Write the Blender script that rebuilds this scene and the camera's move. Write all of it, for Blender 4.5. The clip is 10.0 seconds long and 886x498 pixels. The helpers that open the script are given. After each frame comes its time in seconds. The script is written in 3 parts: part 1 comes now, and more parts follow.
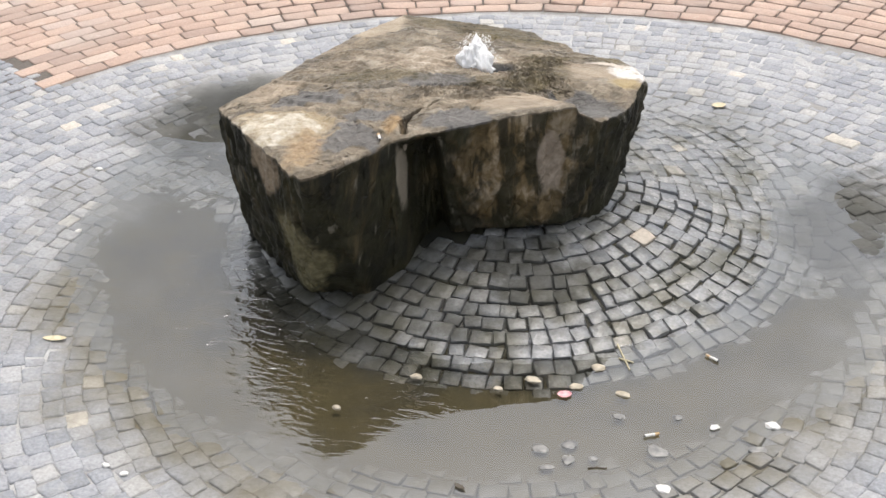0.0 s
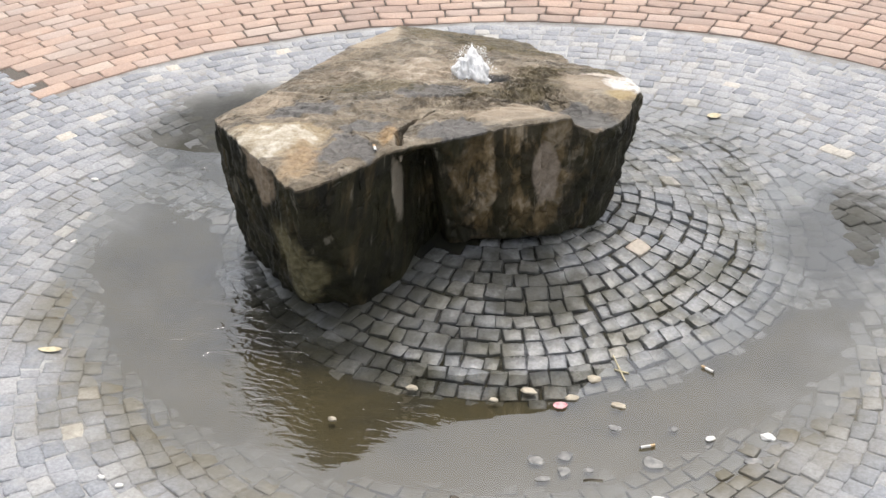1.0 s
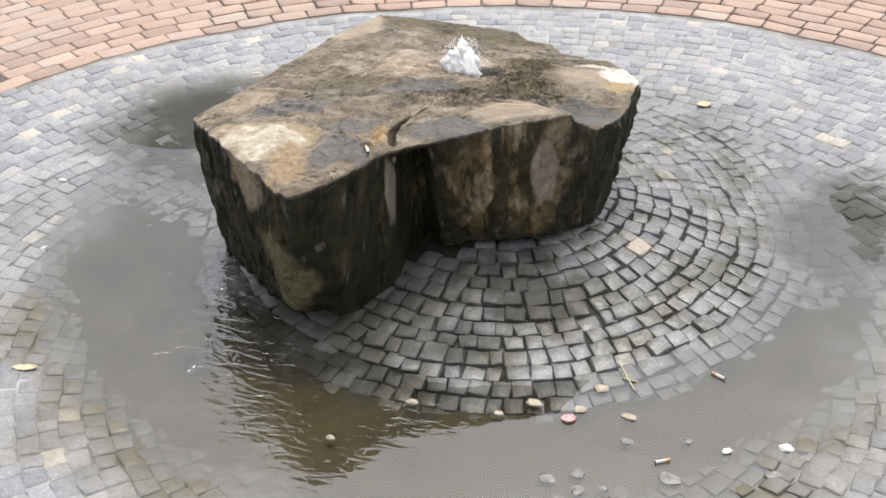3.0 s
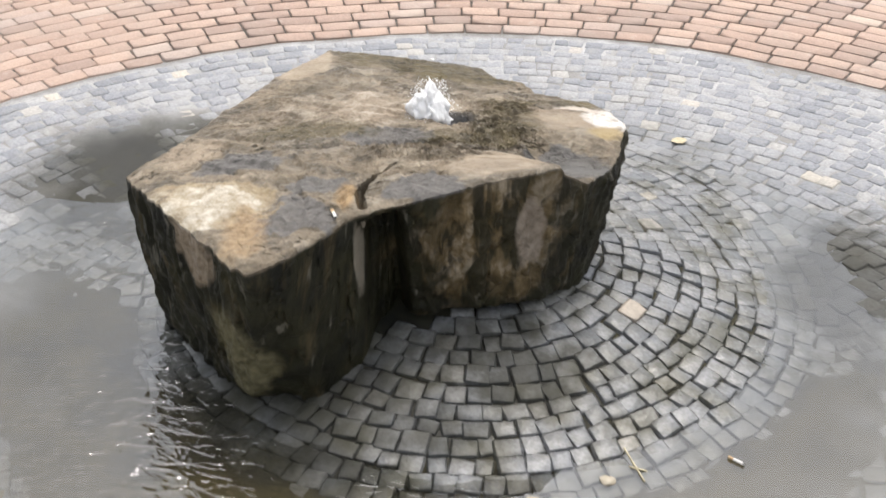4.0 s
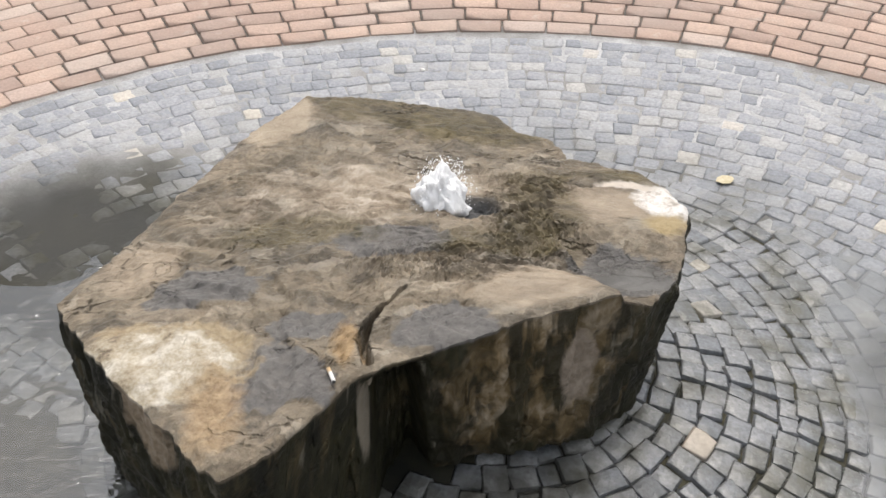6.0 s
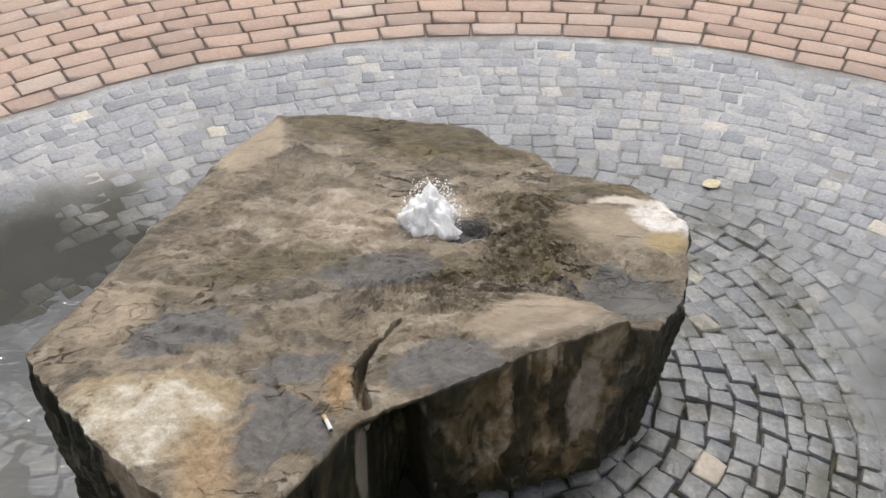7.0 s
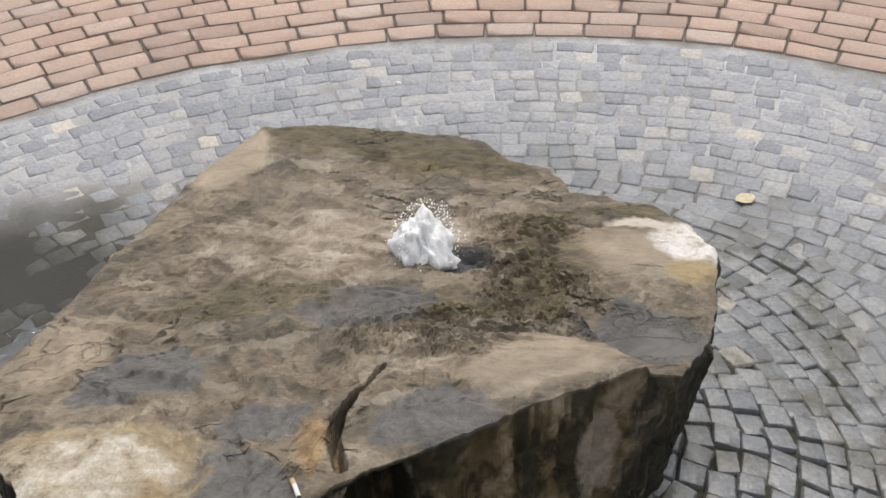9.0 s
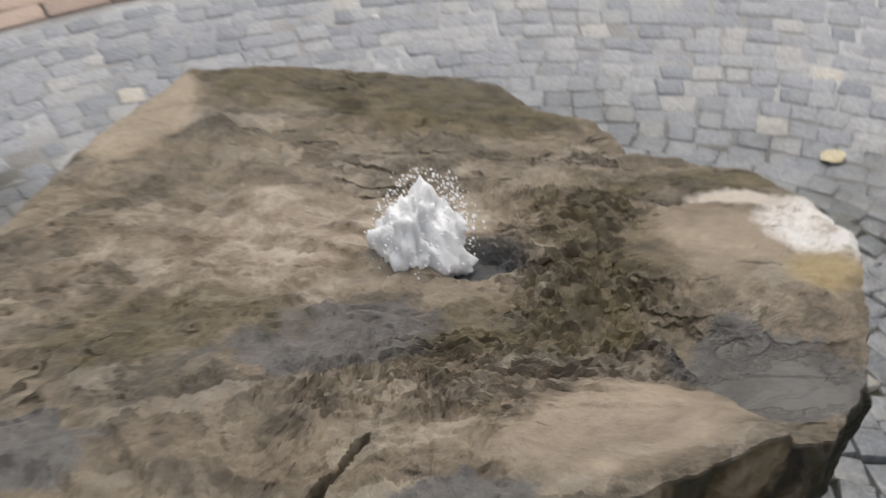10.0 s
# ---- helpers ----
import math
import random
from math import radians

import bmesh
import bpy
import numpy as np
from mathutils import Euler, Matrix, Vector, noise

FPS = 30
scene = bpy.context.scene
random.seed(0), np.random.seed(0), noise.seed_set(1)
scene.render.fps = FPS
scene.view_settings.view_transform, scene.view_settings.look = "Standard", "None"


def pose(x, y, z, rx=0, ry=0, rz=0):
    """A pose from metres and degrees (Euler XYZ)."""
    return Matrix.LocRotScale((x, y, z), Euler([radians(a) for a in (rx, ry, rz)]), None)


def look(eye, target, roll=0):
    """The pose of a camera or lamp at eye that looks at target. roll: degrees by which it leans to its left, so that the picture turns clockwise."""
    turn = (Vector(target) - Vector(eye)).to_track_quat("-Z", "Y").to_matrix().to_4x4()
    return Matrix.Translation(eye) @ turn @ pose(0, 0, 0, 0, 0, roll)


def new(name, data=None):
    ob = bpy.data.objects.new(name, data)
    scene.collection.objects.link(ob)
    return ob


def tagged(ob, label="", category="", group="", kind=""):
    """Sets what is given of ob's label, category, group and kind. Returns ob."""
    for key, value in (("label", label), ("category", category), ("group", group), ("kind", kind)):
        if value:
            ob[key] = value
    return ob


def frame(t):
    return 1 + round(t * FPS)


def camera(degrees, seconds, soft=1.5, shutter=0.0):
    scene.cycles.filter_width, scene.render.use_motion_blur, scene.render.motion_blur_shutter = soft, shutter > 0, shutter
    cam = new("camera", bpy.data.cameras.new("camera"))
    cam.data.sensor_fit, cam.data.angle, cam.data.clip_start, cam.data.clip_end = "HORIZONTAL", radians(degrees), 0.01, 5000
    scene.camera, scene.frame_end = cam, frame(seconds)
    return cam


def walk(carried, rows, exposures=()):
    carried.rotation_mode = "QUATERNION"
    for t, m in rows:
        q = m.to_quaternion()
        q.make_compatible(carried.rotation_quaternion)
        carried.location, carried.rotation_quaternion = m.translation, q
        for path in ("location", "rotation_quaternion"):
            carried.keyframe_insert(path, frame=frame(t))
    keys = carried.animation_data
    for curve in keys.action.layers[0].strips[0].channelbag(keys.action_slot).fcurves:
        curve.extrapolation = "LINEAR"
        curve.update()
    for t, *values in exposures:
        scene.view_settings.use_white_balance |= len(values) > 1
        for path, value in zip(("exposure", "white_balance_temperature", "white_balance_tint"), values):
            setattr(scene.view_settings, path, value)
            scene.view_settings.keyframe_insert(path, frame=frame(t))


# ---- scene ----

# ================= camera =================
cam = camera(37.7, 10.0, soft=1.5, shutter=0.4)
walk(cam, [
    (0.0, look((1.160, -0.035, 2.890), (0.602, 1.577, 1.844), -1.65)),
    (0.5, look((1.179, -0.021, 2.904), (0.621, 1.592, 1.861), -1.78)),
    (1.0, look((1.159, -0.031, 2.902), (0.606, 1.588, 1.867), -1.54)),
    (1.5, look((1.144, -0.030, 2.899), (0.596, 1.591, 1.865), -1.65)),
    (2.0, look((1.066, -0.047, 2.896), (0.551, 1.579, 1.852), -1.54)),
    (3.5, look((0.744, 0.404, 2.877), (0.333, 2.035, 1.795), -0.19)),
    (4.0, look((0.506, 0.701, 2.770), (0.179, 2.360, 1.703), 0.38)),
    (4.5, look((0.327, 1.024, 2.847), (0.026, 2.653, 1.725), -0.97)),
    (5.0, look((0.223, 1.311, 2.783), (-0.008, 2.948, 1.657), -0.18)),
    (5.5, look((0.180, 1.624, 2.811), (-0.092, 3.219, 1.636), 0.82)),
    (7.0, look((-0.034, 2.049, 2.758), (-0.204, 3.630, 1.546), -0.07)),
    (7.5, look((0.019, 2.091, 2.765), (-0.188, 3.672, 1.558), 0.07)),
    (8.0, look((0.046, 2.119, 2.760), (-0.160, 3.707, 1.562), -0.72)),
    (8.5, look((0.025, 2.262, 2.685), (-0.186, 3.834, 1.466), -0.83)),
    (9.0, look((0.022, 2.428, 2.571), (-0.202, 4.002, 1.358), -1.28)),
    (9.5, look((0.004, 2.646, 2.425), (-0.237, 4.210, 1.202), -1.30)),
    (9.8, look((-0.035, 3.050, 2.105), (-0.307, 4.620, 0.890), -1.90)),
    (10.0, look((-0.150, 3.290, 1.975), (-0.335, 4.829, 0.712), -1.60)),
], exposures=[(0.0, 0.55), (4.0, 0.55), (5.5, 0.48), (7.0, 0.15), (9.0, 0.08), (10.0, -0.15)])

# ================= light =================
world = bpy.data.worlds.new("overcast_sky")
scene.world = world
world.use_nodes = True
wn, wl = world.node_tree.nodes, world.node_tree.links
wn.clear()
sky = wn.new("ShaderNodeTexSky")
sky.sky_type, sky.sun_disc = "NISHITA", False
sky.sun_elevation, sky.sun_rotation = radians(72), radians(8)
sky.air_density, sky.dust_density, sky.ozone_density = 1.0, 4.0, 1.0
grey = wn.new("ShaderNodeHueSaturation")
grey.inputs["Saturation"].default_value = 0.32
bg = wn.new("ShaderNodeBackground")
bg.inputs["Strength"].default_value = 0.15
wout = wn.new("ShaderNodeOutputWorld")
wl.new(sky.outputs[0], grey.inputs["Color"])
wl.new(grey.outputs[0], bg.inputs["Color"])
wl.new(bg.outputs[0], wout.inputs["Surface"])

sun_data = bpy.data.lights.new("sun", "SUN")
sun_data.energy, sun_data.angle, sun_data.color = 1.3, radians(30), (1.0, 0.93, 0.84)
sun = new("sun", sun_data)
UP, ROUND = radians(72), radians(8)
SUN_AT = Vector((math.sin(ROUND) * math.cos(UP), math.cos(ROUND) * math.cos(UP), math.sin(UP)))
sun.matrix_world = look(SUN_AT * 50, (0, 0, 0))

# ================= the plan =================
MX, MY = -0.19, 4.88       # middle of the round cobbled mound under the boulder
RX, RY = 0.0, 4.0          # middle of the brick circle
R_BRICK = 3.26
R_MOUND = 1.31
WATER_Z = -0.025


def smooth(a, b, v):
    v = min(1.0, max(0.0, (v - a) / (b - a)))
    return v * v * (3 - 2 * v)


def fbm(x, y, z, octaves=4):
    return noise.fractal(Vector((x, y, z)), 0.9, 2.1, octaves)


def around(x, y):
    """Distance from the middle of the mound, the same drawn out towards the low side, and how far the place lies to the front and to the back."""
    dx, dy = x - MX, y - MY
    d = math.hypot(dx, dy) + 1e-6
    return d, d + 0.22 * max(0.0, dx / d), -dy / d, smooth(0.25, 0.85, dy / d)


def land(x, y):
    """Height of the paved ground: a low dome, a shallow trough round it, level beyond."""
    d, reach, front, back = around(x, y)
    wob = 0.012 * noise.noise(Vector((x * 1.1, y * 1.1, 3.0))) + 0.006 * noise.noise(Vector((x * 3.3, y * 3.3, 7.0)))
    deep = 0.056 * (1 - 0.75 * back)
    z = 0.13 - (0.13 + deep) * smooth(0.30, 1.45, d)
    z += deep * smooth(1.48, 2.36, reach) + 0.02 * smooth(2.3, 3.1, d)
    # lifts the patch coloured as dark water clear of the bright puddle
    z += 0.030 * (1 - smooth(0.5, 1.0, math.hypot((x + 1.75) / 0.6, (y - 5.5) / 0.6)))
    z += 0.026 * (1 - smooth(0.3, 1.0, math.hypot((x - 1.25) / 0.26, (y - 5.15) / 0.55)))
    return z + wob * (1 - smooth(2.6, 3.3, d))


# ================= materials =================
def material(name, rough=0.6, metal=0.0):
    m = bpy.data.materials.new(name)
    m.use_nodes = True
    b = m.node_tree.nodes["Principled BSDF"]
    b.inputs["Roughness"].default_value, b.inputs["Metallic"].default_value = rough, metal
    return m, m.node_tree.nodes, m.node_tree.links, b


def link_value(nt, value, socket):
    if hasattr(value, "is_linked"):
        nt.links.new(value, socket)
    else:
        socket.default_value = value


class Maker:
    """Short forms for shader nodes."""

    def __init__(self, name, rough=0.6, place=""):
        self.m, self.n, self.l, self.b = material(name, rough)
        self.nt = self.m.node_tree
        if place:
            at = self.n.new("ShaderNodeAttribute")
            at.attribute_name = place
            self.pos = at.outputs["Vector"]
        else:
            self.pos = self.n.new("ShaderNodeNewGeometry").outputs["Position"]

    def scaled(self, sx, sy, sz, source=None):
        k = self.n.new("ShaderNodeVectorMath")
        k.operation = "MULTIPLY"
        self.l.new(source or self.pos, k.inputs[0])
        k.inputs[1].default_value = (sx, sy, sz)
        return k.outputs[0]

    def noise(self, scale, detail=4.0, rough=0.55, vec=None, warp=0.0):
        k = self.n.new("ShaderNodeTexNoise")
        self.l.new(vec or self.pos, k.inputs["Vector"])
        k.inputs["Scale"].default_value, k.inputs["Detail"].default_value = scale, detail
        k.inputs["Roughness"].default_value, k.inputs["Distortion"].default_value = rough, warp
        return k.outputs["Fac"]

    def ramp(self, fac, *stops):
        k = self.n.new("ShaderNodeValToRGB")
        e = k.color_ramp.elements
        while len(e) < len(stops):
            e.new(0.5)
        for el, (p, c) in zip(e, stops):
            el.position = p
            el.color = (c, c, c, 1) if isinstance(c, (int, float)) else (*c, 1)
        self.l.new(fac, k.inputs[0])
        return k.outputs[0]

    def mix(self, fac, a, b, mode="MIX"):
        k = self.n.new("ShaderNodeMix")
        k.data_type, k.blend_type = "RGBA", mode
        for v, i in ((fac, 0), (a, 6), (b, 7)):
            if isinstance(v, tuple):
                v = (*v, 1)
            elif i and isinstance(v, (int, float)):
                v = (v, v, v, 1)
            link_value(self.nt, v, k.inputs[i])
        return k.outputs[2]

    def math(self, op, a, b=0.0, clamp=False):
        k = self.n.new("ShaderNodeMath")
        k.operation, k.use_clamp = op, clamp
        link_value(self.nt, a, k.inputs[0])
        link_value(self.nt, b, k.inputs[1])
        return k.outputs[0]

    def blob(self, x, y, z, rx, ry, rz, ragged=0.5, freq=9.0, soft=0.25):
        """A stain of its own shape round a place, 1 inside and 0 outside."""
        k = self.n.new("ShaderNodeVectorMath")
        k.operation = "SUBTRACT"
        self.l.new(self.pos, k.inputs[0])
        k.inputs[1].default_value = (x, y, z)
        d = self.scaled(1 / rx, 1 / ry, 1 / rz, k.outputs[0])
        ln = self.n.new("ShaderNodeVectorMath")
        ln.operation = "LENGTH"
        self.l.new(d, ln.inputs[0])
        n = self.math("MULTIPLY", self.math("SUBTRACT", self.noise(freq, 5, 0.6), 0.5), ragged * 2.4)
        r = self.math("ADD", ln.outputs["Value"], n)
        return self.ramp(r, (max(0.0, 0.86 - soft), 1.0), (min(1.0, 0.86 + soft * 0.5), 0.0))

    def rand(self):
        return self.n.new("ShaderNodeObjectInfo").outputs["Random"]

    def island(self):
        return self.n.new("ShaderNodeNewGeometry").outputs["Random Per Island"]

    def bump(self, height, strength=0.4, dist=0.01, normal=None):
        k = self.n.new("ShaderNodeBump")
        k.inputs["Strength"].default_value, k.inputs["Distance"].default_value = strength, dist
        self.l.new(height, k.inputs["Height"])
        if normal:
            self.l.new(normal, k.inputs["Normal"])
        return k.outputs[0]

    def out(self, color=None, rough=None, normal=None):
        for v, s in ((color, "Base Color"), (rough, "Roughness"), (normal, "Normal")):
            if v is not None:
                link_value(self.nt, (*v, 1) if isinstance(v, tuple) else v, self.b.inputs[s])
        return self.m


def wet_mask(k):
    """1 where water runs off the boulder and keeps the stones wet."""
    a = k.blob(MX - 0.1, MY - 0.25, 0, 2.25, 2.08, 3.0, 0.22, 2.6, 0.22)
    b = k.blob(-1.6, 5.2, 0, 0.85, 0.9, 3.0, 0.3, 2.6, 0.35)
    return k.math("MAXIMUM", a, b)


def silt_mask(k):
    """1 where silt has settled in the trough."""
    o = k.blob(MX - 0.1, MY - 0.2, 0, 2.35, 2.30, 3.0, 0.12, 2.6, 0.12)
    i = k.blob(MX, MY, 0, 1.56, 1.56, 3.0, 0.10, 4.0, 0.08)
    f = k.blob(MX, MY - 2.0, 0, 2.9, 2.9, 3.0, 0.15, 2.6, 0.4)
    return k.math("MULTIPLY", k.math("MULTIPLY", k.math("MULTIPLY", o, f), k.math("SUBTRACT", 1.0, i)), k.ramp(k.noise(3.0, 5, 0.6), (0.3, 0.5), (0.6, 0.95)))


def slime_dark_water_mask(k):
    """1 where the run-off has left dark slimy stones beside the boulder, and where the dark mirroring of rippled water
    is painted.
    """
    # a: dark reflection of rippled water, put into the colour of stones and bed
    a = k.blob(-1.80, 5.40, 0, 0.66, 0.62, 3.0, 0.4, 3.4, 0.5)
    b = k.blob(-0.62, 3.92, 0, 0.85, 0.46, 3.0, 0.8, 5.0, 0.6)
    c = k.blob(1.25, 5.15, 0, 0.32, 0.60, 3.0, 0.6, 7.5, 0.3)
    d = k.blob(0.05, 4.22, 0, 0.42, 0.30, 3.0, 0.9, 7.5, 0.5)
    return k.math("MAXIMUM", k.math("MAXIMUM", a, b), k.math("MAXIMUM", c, d))


SILT = (0.115, 0.095, 0.048)


def cobble_material(name, single):
    k = Maker(name)
    r = k.rand() if single else k.island()
    tone = k.ramp(r, (0.0, (0.235, 0.245, 0.265)), (0.25, (0.28, 0.29, 0.31)), (0.5, (0.31, 0.315, 0.335)), (0.75, (0.335, 0.34, 0.355)),
                  (0.93, (0.37, 0.37, 0.375)), (0.985, (0.41, 0.40, 0.385)), (1.0, (0.56, 0.51, 0.44)))
    grain = k.noise(70, 5, 0.65)
    c = k.mix(0.45, tone, k.ramp(grain, (0.3, 0.22), (0.7, 0.85)), "OVERLAY")
    blotch = k.noise(11, 4, 0.6)
    c = k.mix(k.ramp(blotch, (0.5, 0.0), (0.75, 0.45)), c, (0.42, 0.40, 0.36))
    wet = wet_mask(k)
    mud = k.math("MULTIPLY", wet, k.ramp(k.noise(4.5, 5, 0.6), (0.42, 0.0), (0.62, 0.75)))
    wetc = k.mix(1.0, c, (0.72, 0.72, 0.70), "MULTIPLY")
    wetc = k.mix(mud, wetc, (0.085, 0.080, 0.050))
    c = k.mix(wet, c, wetc)
    c = k.mix(silt_mask(k), c, SILT)
    c = k.mix(k.math("MULTIPLY", slime_dark_water_mask(k), 0.75), c, (0.045, 0.043, 0.032))
    rough = k.mix(wet, k.ramp(grain, (0.3, 0.55), (0.7, 0.8)), k.ramp(blotch, (0.35, 0.14), (0.7, 0.34)))
    nrm = k.bump(grain, 0.5, 0.004, k.bump(k.noise(26, 4, 0.6), 0.6, 0.010))
    slime_dark_water = slime_dark_water_mask(k)
    rough = k.mix(slime_dark_water, rough, 0.55)
    k.l.new(k.mix(slime_dark_water, 0.45, 0.12), k.b.inputs["Specular IOR Level"])
    return k.out(c, rough, nrm)


def bed_material():
    k = Maker("sand_joint_bed")
    wet = wet_mask(k)
    g = k.noise(120, 4, 0.7)
    c = k.ramp(g, (0.3, (0.36, 0.355, 0.35)), (0.7, (0.60, 0.60, 0.60)))
    c = k.mix(k.ramp(k.noise(2.3, 4), (0.4, 0.0), (0.65, 0.7)), c, (0.20, 0.19, 0.17))
    c = k.mix(wet, c, k.ramp(k.noise(6, 4), (0.35, (0.030, 0.030, 0.024)), (0.7, (0.075, 0.068, 0.042))))
    far = k.blob(RX, RY, 0, R_BRICK / 0.86 + 0.03, R_BRICK / 0.86 + 0.03, 9.0, 0.02, 8.0, 0.02)
    c = k.mix(far, k.ramp(g, (0.3, (0.10, 0.088, 0.078)), (0.7, (0.19, 0.17, 0.15))), c)
    c = k.mix(silt_mask(k), c, SILT)
    c = k.mix(k.math("MULTIPLY", slime_dark_water_mask(k), 0.85), c, (0.040, 0.039, 0.034))
    k2 = k.mix(slime_dark_water_mask(k), k.mix(wet, 0.9, 0.85), 0.38)
    k.b.inputs["Specular IOR Level"].default_value = 0.2
    return k.out(c, k2, k.bump(g, 0.5, 0.006))


def brick_material(name, single):
    k = Maker(name)
    r = k.rand() if single else k.island()
    tone = k.ramp(r, (0.0, (0.35, 0.255, 0.21)), (0.3, (0.42, 0.30, 0.24)), (0.55, (0.46, 0.335, 0.27)), (0.8, (0.50, 0.365, 0.29)), (0.92, (0.44, 0.345, 0.30)), (1.0, (0.55, 0.44, 0.36)))
    g = k.noise(90, 5, 0.65)
    c = k.mix(0.35, tone, k.ramp(g, (0.3, 0.25), (0.7, 0.8)), "OVERLAY")
    c = k.mix(k.ramp(k.noise(1.7, 5, 0.6), (0.45, 0.0), (0.7, 0.45)), c, (0.36, 0.31, 0.27))
    c = k.mix(k.ramp(k.noise(14, 4), (0.6, 0.0), (0.75, 0.4)), c, (0.55, 0.48, 0.42))
    return k.out(c, k.ramp(g, (0.3, 0.7), (0.7, 0.9)), k.bump(g, 0.4, 0.004))


def boulder_material():
    k = Maker("slate_boulder_stone", place="own_place")
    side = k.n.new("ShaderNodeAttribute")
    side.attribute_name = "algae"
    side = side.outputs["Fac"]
    strata = k.scaled(6.0, 8.5, 8.0)
    n1 = k.noise(1.0, 7, 0.65, strata, 0.3)
    n2 = k.noise(42, 6, 0.72)
    n3 = k.noise(4.5, 7, 0.66, k.scaled(1.0, 1.3, 1.0), 0.6)
    n4 = k.noise(12, 7, 0.70, k.scaled(1.0, 1.25, 1.0), 0.5)
    c = k.ramp(n3, (0.34, (0.085, 0.076, 0.062)), (0.42, (0.14, 0.122, 0.094)), (0.49, (0.195, 0.158, 0.108)), (0.56, (0.26, 0.208, 0.148)), (0.66, (0.35, 0.29, 0.215)))
    c = k.mix(k.ramp(n1, (0.43, 0.8), (0.49, 0.0)), c, (0.115, 0.095, 0.068))
    c = k.mix(k.ramp(n4, (0.54, 0.0), (0.60, 0.65)), c, (0.36, 0.30, 0.225))
    c = k.mix(k.ramp(n4, (0.40, 0.85), (0.45, 0.0)), c, (0.085, 0.066, 0.042))
    c = k.mix(0.7, c, k.ramp(n2, (0.36, 0.15), (0.64, 0.85)), "OVERLAY")
    # crumbly skin: dark pits and pale flecks a centimetre or two across
    n5 = k.noise(24, 7, 0.78, k.scaled(1.0, 1.2, 1.0), 0.4)
    skin = k.ramp(k.noise(3.2, 4, 0.6), (0.38, 0.35), (0.58, 1.0))
    c = k.mix(k.math("MULTIPLY", k.ramp(n5, (0.38, 0.9), (0.47, 0.0)), skin), c, (0.060, 0.050, 0.036))
    c = k.mix(k.math("MULTIPLY", k.ramp(n5, (0.53, 0.0), (0.62, 0.7)), skin), c, (0.40, 0.35, 0.27))
    # overlapping plates of slate
    pw = k.n.new("ShaderNodeTexNoise")
    pw.inputs["Scale"].default_value, pw.inputs["Detail"].default_value, pw.inputs["Roughness"].default_value = 6.0, 6.0, 0.65
    k.l.new(k.pos, pw.inputs["Vector"])
    plates = []
    for scale, amount in ((7.0, 0.34), (17.0, 0.20)):
        ad = k.n.new("ShaderNodeVectorMath")
        ad.operation = "MULTIPLY_ADD"
        k.l.new(pw.outputs["Color"], ad.inputs[0])
        ad.inputs[1].default_value = (amount, amount, amount)
        k.l.new(k.scaled(1.0, 1.35, 0.6), ad.inputs[2])
        vo = k.n.new("ShaderNodeTexVoronoi")
        vo.inputs["Scale"].default_value = scale
        k.l.new(ad.outputs[0], vo.inputs["Vector"])
        sp = k.n.new("ShaderNodeSeparateColor")
        k.l.new(vo.outputs["Color"], sp.inputs[0])
        plates.append(sp.outputs[0])
    c = k.mix(0.30, c, k.ramp(plates[0], (0.0, (0.085, 0.080, 0.074)), (0.25, (0.15, 0.135, 0.115)), (0.5, (0.20, 0.160, 0.110)), (0.75, (0.29, 0.235, 0.165)), (1.0, (0.37, 0.315, 0.24))))
    c = k.mix(0.34, c, k.ramp(plates[1], (0.0, (0.055, 0.042, 0.028)), (0.25, (0.14, 0.115, 0.082)), (0.6, (0.27, 0.22, 0.16)), (0.85, (0.40, 0.34, 0.26)), (1.0, (0.55, 0.49, 0.40))))
    c = k.mix(k.math("MULTIPLY", k.blob(-0.14, 4.17, 0.5, 0.36, 0.22, 0.3, 0.9, 9.0, 0.5), 0.8), c, k.ramp(n4, (0.40, (0.25, 0.195, 0.14)), (0.50, (0.40, 0.33, 0.25)), (0.60, (0.58, 0.50, 0.41))))
    # thin open joints between the scales
    warp = k.n.new("ShaderNodeTexNoise")
    warp.inputs["Scale"].default_value, warp.inputs["Detail"].default_value = 9.0, 4.0
    k.l.new(k.pos, warp.inputs["Vector"])
    add = k.n.new("ShaderNodeVectorMath")
    add.operation = "MULTIPLY_ADD"
    k.l.new(warp.outputs["Color"], add.inputs[0])
    add.inputs[1].default_value = (0.16, 0.16, 0.16)
    k.l.new(k.scaled(1.0, 1.9, 1.0), add.inputs[2])
    vor = k.n.new("ShaderNodeTexVoronoi")
    vor.feature = "DISTANCE_TO_EDGE"
    vor.inputs["Scale"].default_value = 8.5
    k.l.new(add.outputs[0], vor.inputs["Vector"])
    joint = k.math("MULTIPLY", k.ramp(vor.outputs["Distance"], (0.010, 1.0), (0.05, 0.0)), k.ramp(k.noise(5, 5, 0.7), (0.54, 0.0), (0.60, 0.9)))
    c = k.mix(joint, c, (0.055, 0.042, 0.026))
    # blue-grey slate scales
    for x, y, rx, ry in ((-0.46, 3.78, 0.15, 0.09), (-0.10, 3.95, 0.17, 0.08), (-0.30, 3.45, 0.13, 0.12), (0.02, 3.60, 0.11, 0.09), (0.40, 3.87, 0.14, 0.10), (-0.25, 3.62, 0.10, 0.05)):
        c = k.mix(k.math("MULTIPLY", k.blob(x, y, 0.48, rx, ry, 0.3, 0.6, 12.0, 0.07), 0.82), c, k.ramp(n2, (0.35, (0.105, 0.102, 0.10)), (0.65, (0.185, 0.178, 0.172))))
